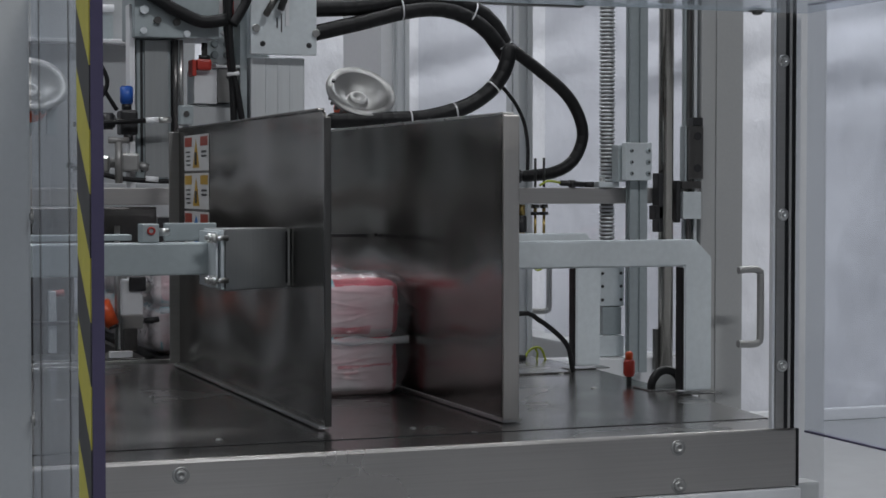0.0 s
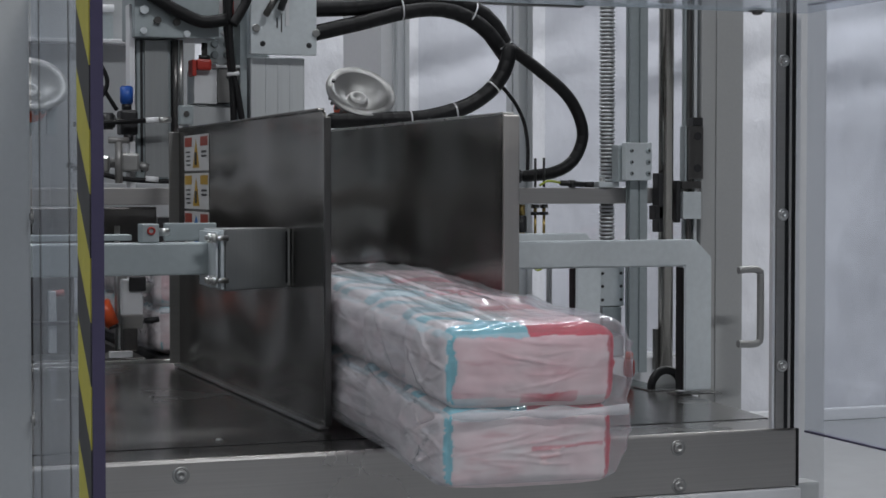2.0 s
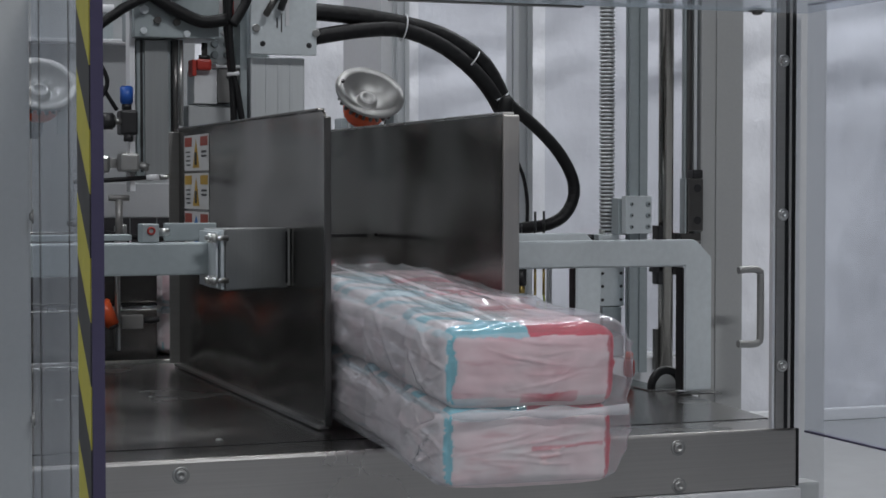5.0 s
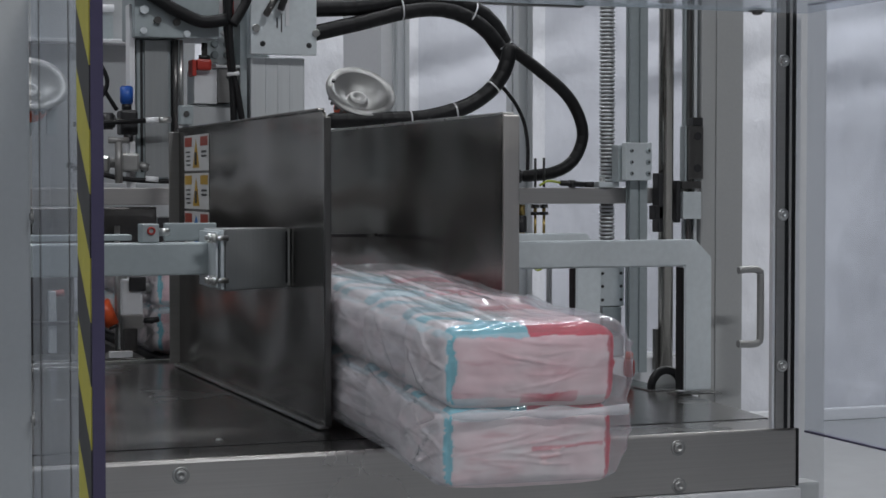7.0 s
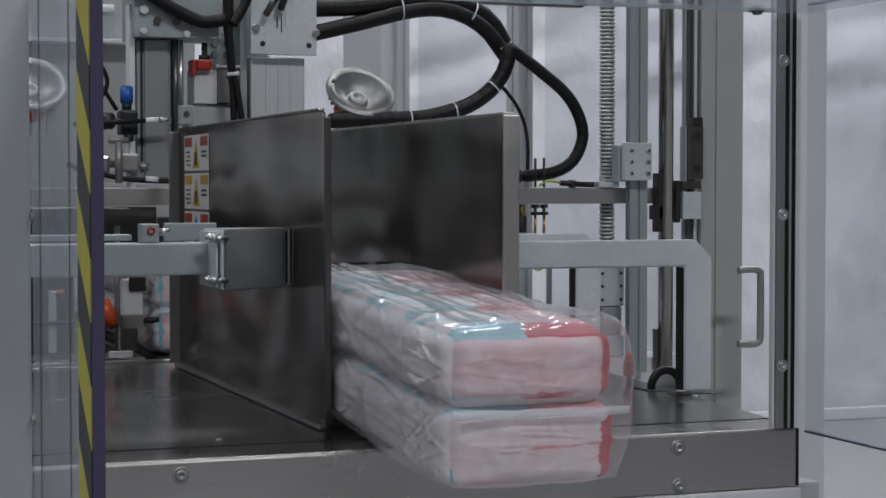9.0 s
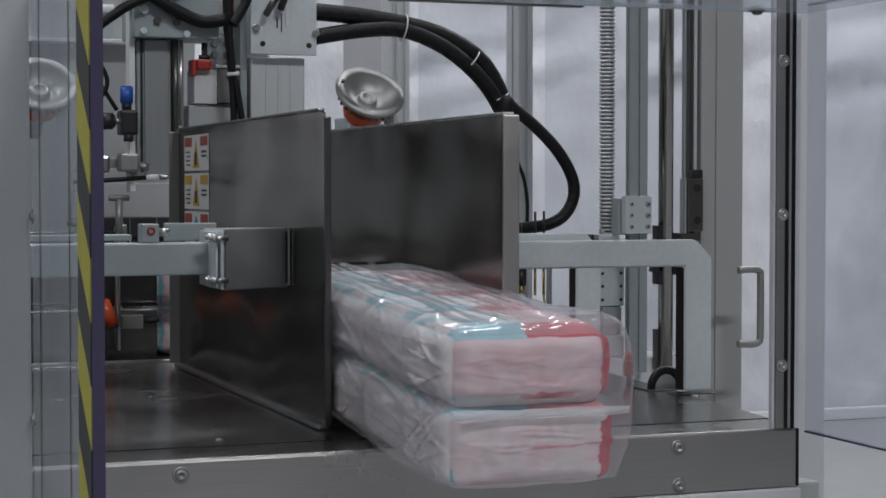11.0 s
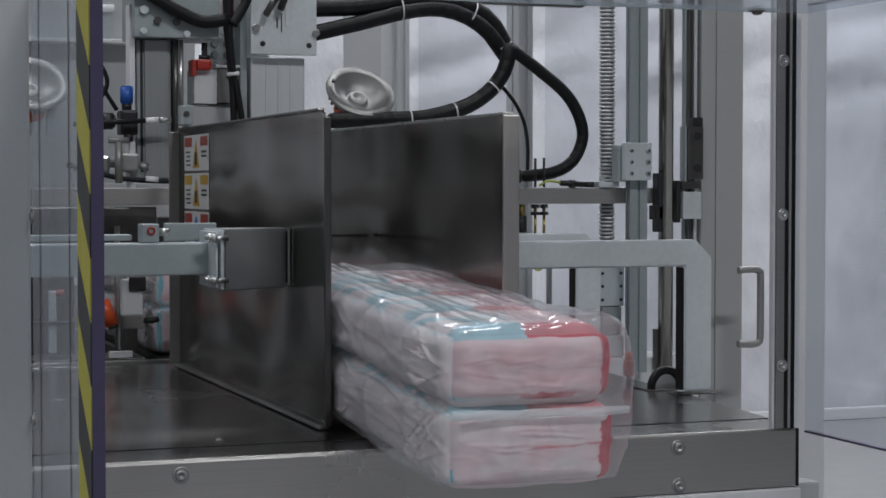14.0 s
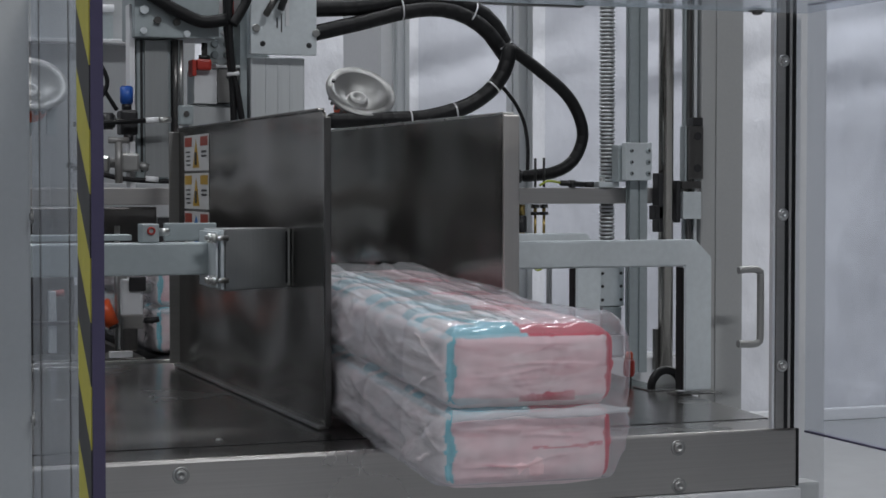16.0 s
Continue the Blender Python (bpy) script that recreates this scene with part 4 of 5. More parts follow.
# ---- lower mechanism behind the table ----
def lower_mechanism():
    c = thing("infeed_conveyor", (0.03, 1.7, 0.4), "dark belt conveyor that feeds the channel", "conveyor")
    part("belt", box((-0.075, 0.975, 0.880), (0.135, 3.6, 0.8985), 0.004), RUBBER, c)
    part("frame_side", box((-0.090, 1.062, 0.82), (-0.078, 3.6, 0.890), 0.002), DARK_STEEL, c)
    part("frame_side", box((0.138, 0.985, 0.82), (0.150, 3.6, 0.890), 0.002), DARK_STEEL, c)
    for y in (1.1, 2.6):
        part("leg", box((0.0, y, 0.0), (0.06, y + 0.06, 0.88), 0.003), PAINT, c)
    w = thing("interior_wall", (0.0, 1.62, 0.0), "dark grey inner machine panel with a low opening", "machine panel")
    part("lower_panel", box((-0.42, 1.70, 0.0), (-0.10, 1.72, 1.075), 0.002), DARK_STEEL, w)
    part("upper_panel", box((-0.0995, 1.70, 1.10), (0.20, 1.72, 1.165), 0.002), PAINT, w, "pale grey lintel")
    part("side_panel", box((0.155, 1.70, 0.0), (0.20, 1.72, 1.10), 0.002), DARK_STEEL, w)
    for k in range(5):
        x = -0.095 + 0.05 * k
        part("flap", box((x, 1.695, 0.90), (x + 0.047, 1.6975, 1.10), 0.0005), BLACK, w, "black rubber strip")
    g = thing("gripper", (-0.13, 1.1, 0.9), "black and white pneumatic gripper with an orange hose end", "gripper")
    part("white_block", box((-0.123, 1.09, 0.9585), (-0.090, 1.14, 1.0165), 0.004), PALE, g)
    part("dark_cap", box((-0.112, 1.085, 0.998), (-0.086, 1.089, 1.02), 0.003), BLACK, g)
    part("steel_bar", box((-0.125, 1.10, 1.0105), (-0.112, 1.13, 1.10), 0.002), CHROME, g)
    part("clear_cup", rod((-0.085, 1.11, 1.0), (-0.065, 1.11, 1.002), 0.008, None, 16), CHROME, g)
    part("dark_body", box((-0.120, 1.09, 0.905), (-0.098, 1.14, 0.958), 0.004), DARK_STEEL, g)
    part("black_lever", rod((-0.120, 1.030, 0.958), (-0.086, 1.030, 0.954), 0.003, None, 12), BLACK, g)
    part("lever_tip", rod((-0.100, 1.028, 0.9565), (-0.078, 1.028, 0.958), 0.0045, None, 12), BLACK, g)
    part("orange_sleeve", rod((-0.168, 1.0, 0.990), (-0.1525, 1.0, 0.952), 0.0105, None, 20, bevel=0.002), ORANGE, g)
    part("sleeve_mouth", rod((-0.1528, 0.998, 0.953), (-0.1512, 0.997, 0.949), 0.0075, None, 20), BLACK, g)
    part("guide_rod", rod((-0.1445, 1.005, 0.915), (-0.1445, 1.005, 1.10), 0.0042, None, 14), CHROME, g)
    part("cross_bar", box((-0.26, 1.09, 0.948), (-0.165, 1.10, 0.954), 0.001), BLACK, g)
    part("tag_plate", box((-0.146, 1.06, 0.8985), (-0.112, 1.075, 0.908), 0.001), WHITE, g)
    part("front_block", box((-0.135, 1.020, 0.945), (-0.103, 1.036, 0.966), 0.0015), CAST, g)
    part("base", box((-0.26, 1.060, 0.86), (-0.092, 1.16, 0.898), 0.002), DARK_STEEL, g)
    r = thing("red_lever", (-0.235, 1.1, 0.95), "red lever seen behind the clear guard", "lever")
    part("arm", box((-0.232, 1.10, 0.905), (-0.220, 1.11, 1.0), 0.002), ZINC, r)
    part("knob", rod((-0.229, 1.105, 0.995), (-0.208, 1.105, 0.997), 0.005, None, 14), RED, r)


lower_mechanism()


def hold_down():
    h = thing("hold_down_bar", (-0.04, 0.60, 1.09), "dark flat hold-down bar across the channel", "bar")
    part("blade", box((-0.070, 0.594, 1.0915), (0.113, 0.606, 1.0965), 0.0012), BLACK, h)
    part("stem", rod((-0.055, 0.60, 1.0965), (-0.055, 0.60, 1.20), 0.004, None, 14), DARK_STEEL, h)
    return h


HOLD_DOWN = hold_down()


# ---- hoses in rigid links ----
UP_HIGH = [(0.120, 1.0, 1.431), (0.235, 1.0, 1.438), (0.309, 1.0, 1.449), (0.374, 1.0, 1.453), (0.432, 1.0, 1.441), (0.465, 1.0, 1.417), (0.488, 1.0, 1.377)]
UP_LOW = [(0.120, 1.0, 1.431), (0.235, 1.0, 1.424), (0.309, 1.0, 1.414), (0.374, 1.0, 1.399), (0.432, 1.0, 1.369), (0.461, 1.0, 1.337), (0.483, 1.0, 1.294)]
LO_HIGH = [(0.120, 1.0, 1.384), (0.235, 1.0, 1.412), (0.309, 1.0, 1.432), (0.365, 1.0, 1.439), (0.412, 1.0, 1.43), (0.451, 1.0, 1.406), (0.482, 1.0, 1.368)]
LO_LOW = [(0.120, 1.0, 1.380), (0.235, 1.0, 1.401), (0.309, 1.0, 1.404), (0.374, 1.0, 1.381), (0.422, 1.0, 1.348), (0.453, 1.0, 1.316), (0.473, 1.0, 1.285)]
A_HIGH = [(0.482, 1.0, 1.375), (0.473, 1.0, 1.343), (0.451, 1.0, 1.313), (0.413, 1.0, 1.287), (0.365, 1.0, 1.272), (0.327, 1.0, 1.265), (0.253, 1.0, 1.262), (0.189, 1.0, 1.26)]
A_LOW = [(0.477, 1.0, 1.292), (0.469, 1.0, 1.256), (0.451, 1.0, 1.223), (0.42, 1.0, 1.2), (0.374, 1.0, 1.185), (0.327, 1.0, 1.18), (0.253, 1.0, 1.178), (0.189, 1.0, 1.177)]
B_HIGH = [(0.486, 1.0, 1.377), (0.534, 1.0, 1.344), (0.579, 1.0, 1.309), (0.603, 1.0, 1.273), (0.61, 1.0, 1.237), (0.593, 1.0, 1.2), (0.559, 1.0, 1.181), (0.51, 1.0, 1.175)]
B_LOW = [(0.478, 1.0, 1.292), (0.527, 1.0, 1.254), (0.564, 1.0, 1.218), (0.589, 1.0, 1.179), (0.595, 1.0, 1.145), (0.579, 1.0, 1.113), (0.549, 1.0, 1.097), (0.508, 1.0, 1.092)]
C_HIGH = [(0.478, 1.02, 1.318), (0.500, 1.02, 1.292), (0.516, 1.02, 1.26), (0.522, 1.02, 1.22), (0.521, 1.02, 1.170)]
C_LOW = [(0.475, 1.02, 1.235), (0.496, 1.02, 1.21), (0.513, 1.02, 1.178), (0.521, 1.02, 1.138), (0.521, 1.02, 1.088)]
D_HIGH = [(-0.20, 0.975, 1.50), (-0.12, 0.975, 1.492), (-0.05, 0.975, 1.485), (0.02, 0.975, 1.49)]
D_LOW = [(-0.20, 0.975, 1.372), (-0.14, 0.975, 1.418), (-0.08, 0.975, 1.448), (0.02, 0.975, 1.49)]
LINKS = []


def hose(label, high, low, r, count, dy=0.0):
    """A hose of short overlapping links that ride between two bends."""
    h = thing("hose_bundle", (0, 0, 0), label, "hose", "gantry hoses")
    a, b = catmull(high, count), catmull(low, count)
    for k in range(count):
        size = max((a[k + 1] - a[k]).length, (b[k + 1] - b[k]).length)
        t = bmesh.new()
        n, rings = 14, []
        for s in (-0.5 * size - 0.85 * r, -0.5 * size - 0.45 * r, -0.5 * size, 0.5 * size, 0.5 * size + 0.45 * r, 0.5 * size + 0.85 * r):
            e = max(0.0, abs(s) - 0.5 * size)
            q = math.sqrt(max(1e-7, r * r - e * e))
            rings.append([t.verts.new((q * math.cos(2 * math.pi * i / n), q * math.sin(2 * math.pi * i / n), s)) for i in range(n)])
        for p, q in zip(rings, rings[1:]):
            for i in range(n):
                t.faces.new((p[i], p[(i + 1) % n], q[(i + 1) % n], q[i])).smooth = True
        t.faces.new(rings[0][::-1])
        t.faces.new(rings[-1])
        ob = part("hose_link", t, RUBBER, None)
        ob.parent = h
        LINKS.append((ob, a[k], a[k + 1], b[k], b[k + 1], dy))
    return h


hose("thick black corrugated hose bundle arching over the channel", UP_HIGH, UP_LOW, 0.0135, 18, 0.026)
hose("thick black hose tied to the bundle", LO_HIGH, LO_LOW, 0.0125, 18, 0.019)
hose("black hose bundle curling back towards the channel", A_HIGH, A_LOW, 0.0125, 18)
hose("black hose bent down to the gantry beam", B_HIGH, B_LOW, 0.0098, 22)
hose("thin black air line beside the hose", C_HIGH, C_LOW, 0.003, 12)
hose("black hose over the lift cylinder", D_HIGH, D_LOW, 0.0075, 10)


def link_pose(a0, a1, b0, b1, f, dy):
    p, q = a0.lerp(b0, f), a1.lerp(b1, f)
    m = (q - p).to_track_quat("Z", "Y").to_matrix().to_4x4()
    return Matrix.Translation((p + q) / 2 + Vector((0, dy, 0))) @ m


# white ties ride on the hose like links of their own
def tie(hh, ll, k, count, r, dy=0.0):
    a, b = catmull(hh, count), catmull(ll, count)
    t = thing("cable_tie", (0, 0, 0), "thin pale cable tie round the hose bundle", "cable tie", "cable ties")
    ring = lathe([(r * 0.98, -0.0012), (r, -0.0012), (r, 0.0012), (r * 0.98, 0.0012)], Matrix.Identity(4), 26, None, False)
    ob = part("band", ring, WHITE, None)
    ob.parent = t
    LINKS.append((ob, a[k], a[k + 1], b[k], b[k + 1], dy))


MID_HIGH = [(Vector(a) + Vector(b)) / 2 for a, b in zip(UP_HIGH, LO_HIGH)]
MID_LOW = [(Vector(a) + Vector(b)) / 2 for a, b in zip(UP_LOW, LO_LOW)]
tie(MID_HIGH, MID_LOW, 7, 16, 0.0215, 0.022)
tie(MID_HIGH, MID_LOW, 12, 16, 0.0190, 0.022)
tie(MID_HIGH, MID_LOW, 15, 16, 0.0180, 0.022)
tie(A_HIGH, A_LOW, 3, 18, 0.0135)
tie(A_HIGH, A_LOW, 7, 18, 0.0135)
tie(A_HIGH, A_LOW, 11, 18, 0.0135)


# ---- wrapped bundles ----
LENGTH, WIDE, LAYER = 0.578, 0.157, 0.0692


def pack_mesh(seed, w, d, h, ends, upper, row):
    """A puffed soft pack with printed bands; local origin at its front bottom centre."""
    rnd = random.Random(seed)
    off = Vector((rnd.uniform(0, 50), rnd.uniform(0, 50), rnd.uniform(0, 50)))
    t = bmesh.new()
    nx, ny, nz = (104, 66, 54) if row == 0 else (48, 44, 26)
    r = (0.0100, 0.0190 if upper else 0.0120, 0.0125)[ends] if row == 0 else 0.0190
    # creases over the front end: height, bow, depth, lean, thickness, start and reach
    folds = [(rnd.uniform(0.12, 0.9), rnd.uniform(-0.012, 0.010), rnd.uniform(0.0004, 0.0012), rnd.uniform(-0.16, 0.16),
              rnd.uniform(0.0010, 0.0016), rnd.uniform(-0.5, 0.3), rnd.uniform(0.25, 0.7)) for _ in range(9)]
    # slanting tucks of the folded side, from the middle of the front edge towards the rear corners
    tucks = [(0.50, 0.06, 0.93, 0.62, 0.0026), (0.46, 0.06, 0.10, 0.66, 0.0018), (0.55, 0.10, 0.62, 0.95, 0.0014),
             (rnd.uniform(0.2, 0.8), 0.05, rnd.uniform(0.1, 0.9), 0.5, 0.0010)]

    def place(u, v, s):
        # rounded box with swollen faces and creases
        x, y, z = (u - 0.5) * w, v * d, s * h
        cx, cy, cz = abs(u - 0.5) * 2, abs(v - 0.5) * 2, abs(s - 0.5) * 2
        q = Vector((x, y - d / 2, z - h / 2))
        core = Vector((max(-w / 2 + r, min(w / 2 - r, q.x)), max(-d / 2 + r, min(d / 2 - r, q.y)), max(-h / 2 + r, min(h / 2 - r, q.z))))
        n = q - core
        if n.length > 1e-6:
            n.normalize()
            q = core + n * r
        if cz > 0.99:
            q.z += math.copysign(0.0050 * (1 - cx ** 4) * (1 - cy ** 4), s - 0.5)
            q.z += 0.0016 * noise.noise(Vector((q.x * 26, q.y * 60, 3.0)) + off) * (1 - cx ** 6)
        if cx > 0.99:
            q.x += math.copysign(0.0070 * (1 - cy ** 4) * (1 - cz ** 4), u - 0.5)
            for s0, v0, s1, v1, deep in tucks:
                f = (v - v0) / (v1 - v0)
                if -0.08 < f < 1.08:
                    gap = (s - (s0 + (s1 - s0) * f)) * h + 0.004 * noise.noise(Vector((v * 7, s0 * 20, 1.0)) + off)
                    q.x += math.copysign(-deep, u - 0.5) * math.exp(-(gap / 0.0019) ** 2) * max(0.0, math.sin(math.pi * (f + 0.08) / 1.16)) ** 0.5
        if cy > 0.99:
            q.y += math.copysign(0.007 * (1 - cx ** 4) * (1 - cz ** 4), v - 0.5)
            q.y += 0.0010 * noise.noise(Vector((q.x * 14, 0, q.z * 70)) + off) + 0.0006 * noise.noise(Vector((q.x * 55, 3, q.z * 150)) + off)
            for zc, bend, deep, lean, thin, x0, reach in folds:
                along = (q.x / w * 2 - x0) / reach
                if abs(along) < 1:
                    line = zc * h - h / 2 + bend * math.cos(2.2 * q.x / w) + lean * q.x + 0.005 * noise.noise(Vector((q.x * 25, zc * 9, 0)) + off)
                    q.y += math.copysign(-deep, v - 0.5) * math.exp(-((q.z - line) / thin) ** 2) * (1 - along * along)
        if n.length > 0:
            q += n * (0.0012 * noise.noise(q * 26 + off) + 0.0005 * noise.noise(q * 75 - off))
        q += Vector((0.8, 0.5, 0.8)) * 0.0004 * noise.noise(q * 95 + off)
        return Vector((q.x, q.y + d / 2, q.z + h / 2))

    ink = t.loops.layers.float_color.new("print")
    white, pink, blue, red, grey, rose = (Vector(c) for c in ((0.76, 0.695, 0.70), (0.79, 0.555, 0.585), (0.16, 0.52, 0.62), (0.56, 0.05, 0.085), (0.60, 0.64, 0.65), (0.72, 0.49, 0.51)))
    wine = Vector((0.55, 0.17, 0.21))
    wob = rnd.uniform(-0.04, 0.04)

    def soft(edge0, edge1, v):
        f = max(0.0, min(1.0, (v - edge0) / (edge1 - edge0)))
        return f * f * (3 - 2 * f)

    def printed(kind, a, b):
        # the film's print wanders with its folds
        n1, n2 = noise.noise(Vector((a * 5, b * 5, 2.0)) + off), noise.noise(Vector((a * 18, b * 18, 5.0)) + off)
        n3 = noise.noise(Vector((a * 5, b * 5, 8.0)) + off)
        a, b = a + 0.014 * n1 + 0.008 * n2, b + 0.030 * n3 + 0.012 * n2
        base = white.lerp(pink, 0.25 + 0.25 * n1)
        if kind == "top":
            # bands paler on rear packs: the wrap's haze is put into the print colour
            fade = (0.08, 0.35, 0.15)[ends] if row == 0 else 0.38
            base = white.lerp(rose, soft(0.42, 0.62, a + 0.12 * n3))
            # a blue swath that sweeps from the front band round to the side
            sweep = b - (0.12 + 0.62 * soft(0.42, 0.0, a) ** 2)
            if b < 0.16 + 0.02 * math.sin(9 * a) or (a < 0.47 and abs(sweep) < 0.10 + 0.03 * n2):
                return (blue if a < 0.47 + wob else red).lerp(base, fade)
            if 0.18 < a < 0.46 and 0.27 < b < 0.60:
                return grey.lerp(blue, max(0.0, 0.05 + 0.4 * n2))
            if a > 0.93:
                return red.lerp(base, 0.35)
            return base
        if kind == "front":
            base = white.lerp(pink, max(0.0, min(1.0, (0.85 if upper or ends == 2 else 0.35) + 0.6 * n1)))
            streak = noise.noise(Vector((a * 3.2, b * 9, 12.0)) + off) + 0.5 * noise.noise(Vector((a * 9, b * 26, 15.0)) + off)
            base = base.lerp(wine, max(0.0, min(0.32, (streak - 0.30) * 0.9)))
            if row > 0:
                return white
            # dark red lines that follow the folds
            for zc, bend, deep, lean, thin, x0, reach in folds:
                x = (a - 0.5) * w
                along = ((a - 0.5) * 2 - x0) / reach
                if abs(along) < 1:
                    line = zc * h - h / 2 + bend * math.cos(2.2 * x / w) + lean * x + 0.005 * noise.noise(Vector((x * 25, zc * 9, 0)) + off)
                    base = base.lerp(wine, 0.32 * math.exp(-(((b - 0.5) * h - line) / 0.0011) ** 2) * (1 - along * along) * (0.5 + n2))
            if a < 0.028 + 0.02 * n2 + 0.03 * n3 and (ends != 1 or b < 0.25):
                return blue
            if ends == 1 and not upper and a > 0.915 + 0.03 * n2 and b < 0.80:
                return red
            if a > (0.962 if ends != 1 else 0.945) + 0.03 * n2 and (upper or b < 0.85):
                return red.lerp(base, 0.15)
            if upper and b > 0.93:
                return (blue.lerp(white, 0.35) if a < 0.47 else red)
            if upper and 0.05 < b < 0.20 + 0.05 * n2 and 0.42 < a < 0.76:
                return red.lerp(base, max(0.0, min(0.8, abs(a - 0.6) * 4)))
            if (b < 0.14 if upper else b > 0.88):
                return white.lerp(blue, 0.30 * soft(0.35, 0.02, a))
            if not upper and abs(b - 0.50 - 0.06 * (a - 0.5)) < 0.018 + 0.012 * n2 and 0.5 < a < 0.95:
                return red.lerp(base, 0.35 + 0.4 * max(0.0, n2))
            return base
        if kind == "left":
            base = white.lerp(grey, max(0.0, 0.35 * n3)).lerp(pink, max(0.0, 0.5 * n1))
            if b > 0.90 and upper:
                return blue.lerp(white, min(1.0, (0.5 if row == 0 else 0.7) + 0.9 * abs(n1)))
            if (b > 0.92 or b < 0.07) and 0.08 < a:
                return blue.lerp(white, 0.7)
            if a > 0.965 + 0.02 * n2 and ends != 1 and row == 0:
                return blue
            return base
        if kind == "right":
            return red if a < 0.10 else rose.lerp(red, 0.25 + 0.4 * n3)
        return base

    def sheet(fn, na, nb, kind):
        g = [[t.verts.new(place(*fn(i / na, j / nb))) for i in range(na + 1)] for j in range(nb + 1)]
        c = [[(*printed(kind, i / na, j / nb), 1.0) for i in range(na + 1)] for j in range(nb + 1)]
        for j in range(nb):
            for i in range(na):
                f = t.faces.new((g[j][i], g[j][i + 1], g[j + 1][i + 1], g[j + 1][i]))
                f.smooth = True
                for lp, col in zip(f.loops, (c[j][i], c[j][i + 1], c[j + 1][i + 1], c[j + 1][i])):
                    lp[ink] = col

    sheet(lambda a, b: (a, b, 1.0), nx, ny, "top")
    sheet(lambda a, b: (a, 1 - b, 0.0), 24, 20, "bottom")
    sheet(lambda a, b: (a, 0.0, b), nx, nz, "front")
    sheet(lambda a, b: (1 - a, 1.0, b), 24, 16, "back")
    sheet(lambda a, b: (0.0, 1 - a, b), ny, nz, "left")
    sheet(lambda a, b: (1.0, a, b), ny, nz, "right")
    bmesh.ops.remove_doubles(t, verts=t.verts[:], dist=0.0003)
    bmesh.ops.recalc_face_normals(t, faces=t.faces[:])
    return t


def film_mesh(seed, w, d, h):
    """A loose clear bag: slack at one side, pulled in between the layers, with long tucks and streaks."""
    rnd = random.Random(seed)
    off = Vector((rnd.uniform(0, 50), rnd.uniform(0, 50), rnd.uniform(0, 50)))
    t = bmesh.new()
    na, nb = 240, 150
    ring_list = []
    # tight folds: along the top, and fanning over the side from the front corner
    creases = []
    for k in range(44):
        top = k % 2
        a0 = rnd.uniform(0.7, 2.6) if top else rnd.uniform(2.5, 3.7)
        y0 = rnd.uniform(-0.02, 0.32)
        creases.append((a0, rnd.uniform(-0.9, 0.9) if top else rnd.uniform(-6.0, 6.0), y0, rnd.uniform(0.06, 0.20), rnd.uniform(0.0010, 0.0028), rnd.uniform(0.012, 0.026)))
    for k in range(7):
        creases.append((3.14 + rnd.uniform(-0.25, 0.25), rnd.uniform(-7, 7), rnd.uniform(-0.01, 0.015), rnd.uniform(0.06, 0.12), rnd.uniform(0.0022, 0.0040), rnd.uniform(0.012, 0.020)))
    for j in range(nb + 1):
        y = d * (j / nb) ** 1.25
        back = d - y
        line = []
        # the ends draw in towards a rounded nose
        e = min(1.0, y / 0.020)
        e2 = min(1.0, back / 0.014)
        pull = (0.90 + 0.10 * math.sqrt(max(0.0, 1 - (1 - e) ** 2))) * (0.92 + 0.08 * math.sqrt(max(0.0, 1 - (1 - e2) ** 2)))
        for i in range(na):
            a = 2 * math.pi * i / na
            c, s = math.cos(a), math.sin(a)
            k = 8.5 if c < 0 else 6.0
            rad = 1.0 / (abs(c) ** k + abs(s) ** k) ** (1 / k)
            x, z = rad * c * w / 2 * pull, rad * s * h / 2 * pull
            if c > 0 and s < 0:
                x += 0.005 * s * min(1.0, 2 * c)
            p = Vector((x, y, z))
            wr = 0.0024 * noise.noise(Vector((x * 26, y * 7, z * 26)) + off) + 0.0011 * noise.noise(Vector((x * 70, y * 26, z * 70)) + off)
            rid = 1 - abs(noise.noise(Vector(((x + z) * 40, y * 4.5, (x - z) * 16)) + off))
            wr += 0.0056 * rid ** 9 * (0.4 + 0.6 * max(0.0, noise.noise(Vector((x * 9, y * 6, z * 9)) - off) + 0.4))
            for a0, lean, y0, run, high, thick in creases:
                if y0 < y < y0 + run:
                    q = (a - a0 - lean * (y - y0)) / thick
                    if abs(q) < 2.5:
                        wr += high * math.exp(-q * q) * math.sin(math.pi * (y - y0) / run)
            slack = 0.0
            if c > 0.3:
                side = min(1.0, (c - 0.3) / 0.4)
                slack = side * (0.0125 + 0.005 * noise.noise(Vector((2.0, y * 14, s * 4.0)) + off)) * math.exp(-((y - 0.030) / 0.07) ** 2) * (1 - (0.3 if s > 0 else 1.7) * s * s)
            groove = -0.003 * math.exp(-(z / 0.010) ** 2)
            nrm = Vector((c, 0, s)).normalized()
            p += nrm * (max(wr, -0.0012) + slack + groove + 0.0012)
            p.z = max(p.z, -h / 2 + 0.004 + 0.005 * max(0.0, 1 - y / 0.04))
            line.append(t.verts.new((p.x, p.y, p.z + h / 2 - 0.0035)))
        ring_list.append(line)
    for p, q in zip(ring_list, ring_list[1:]):
        for i in range(na):
            t.faces.new((p[i], p[(i + 1) % na], q[(i + 1) % na], q[i])).smooth = True
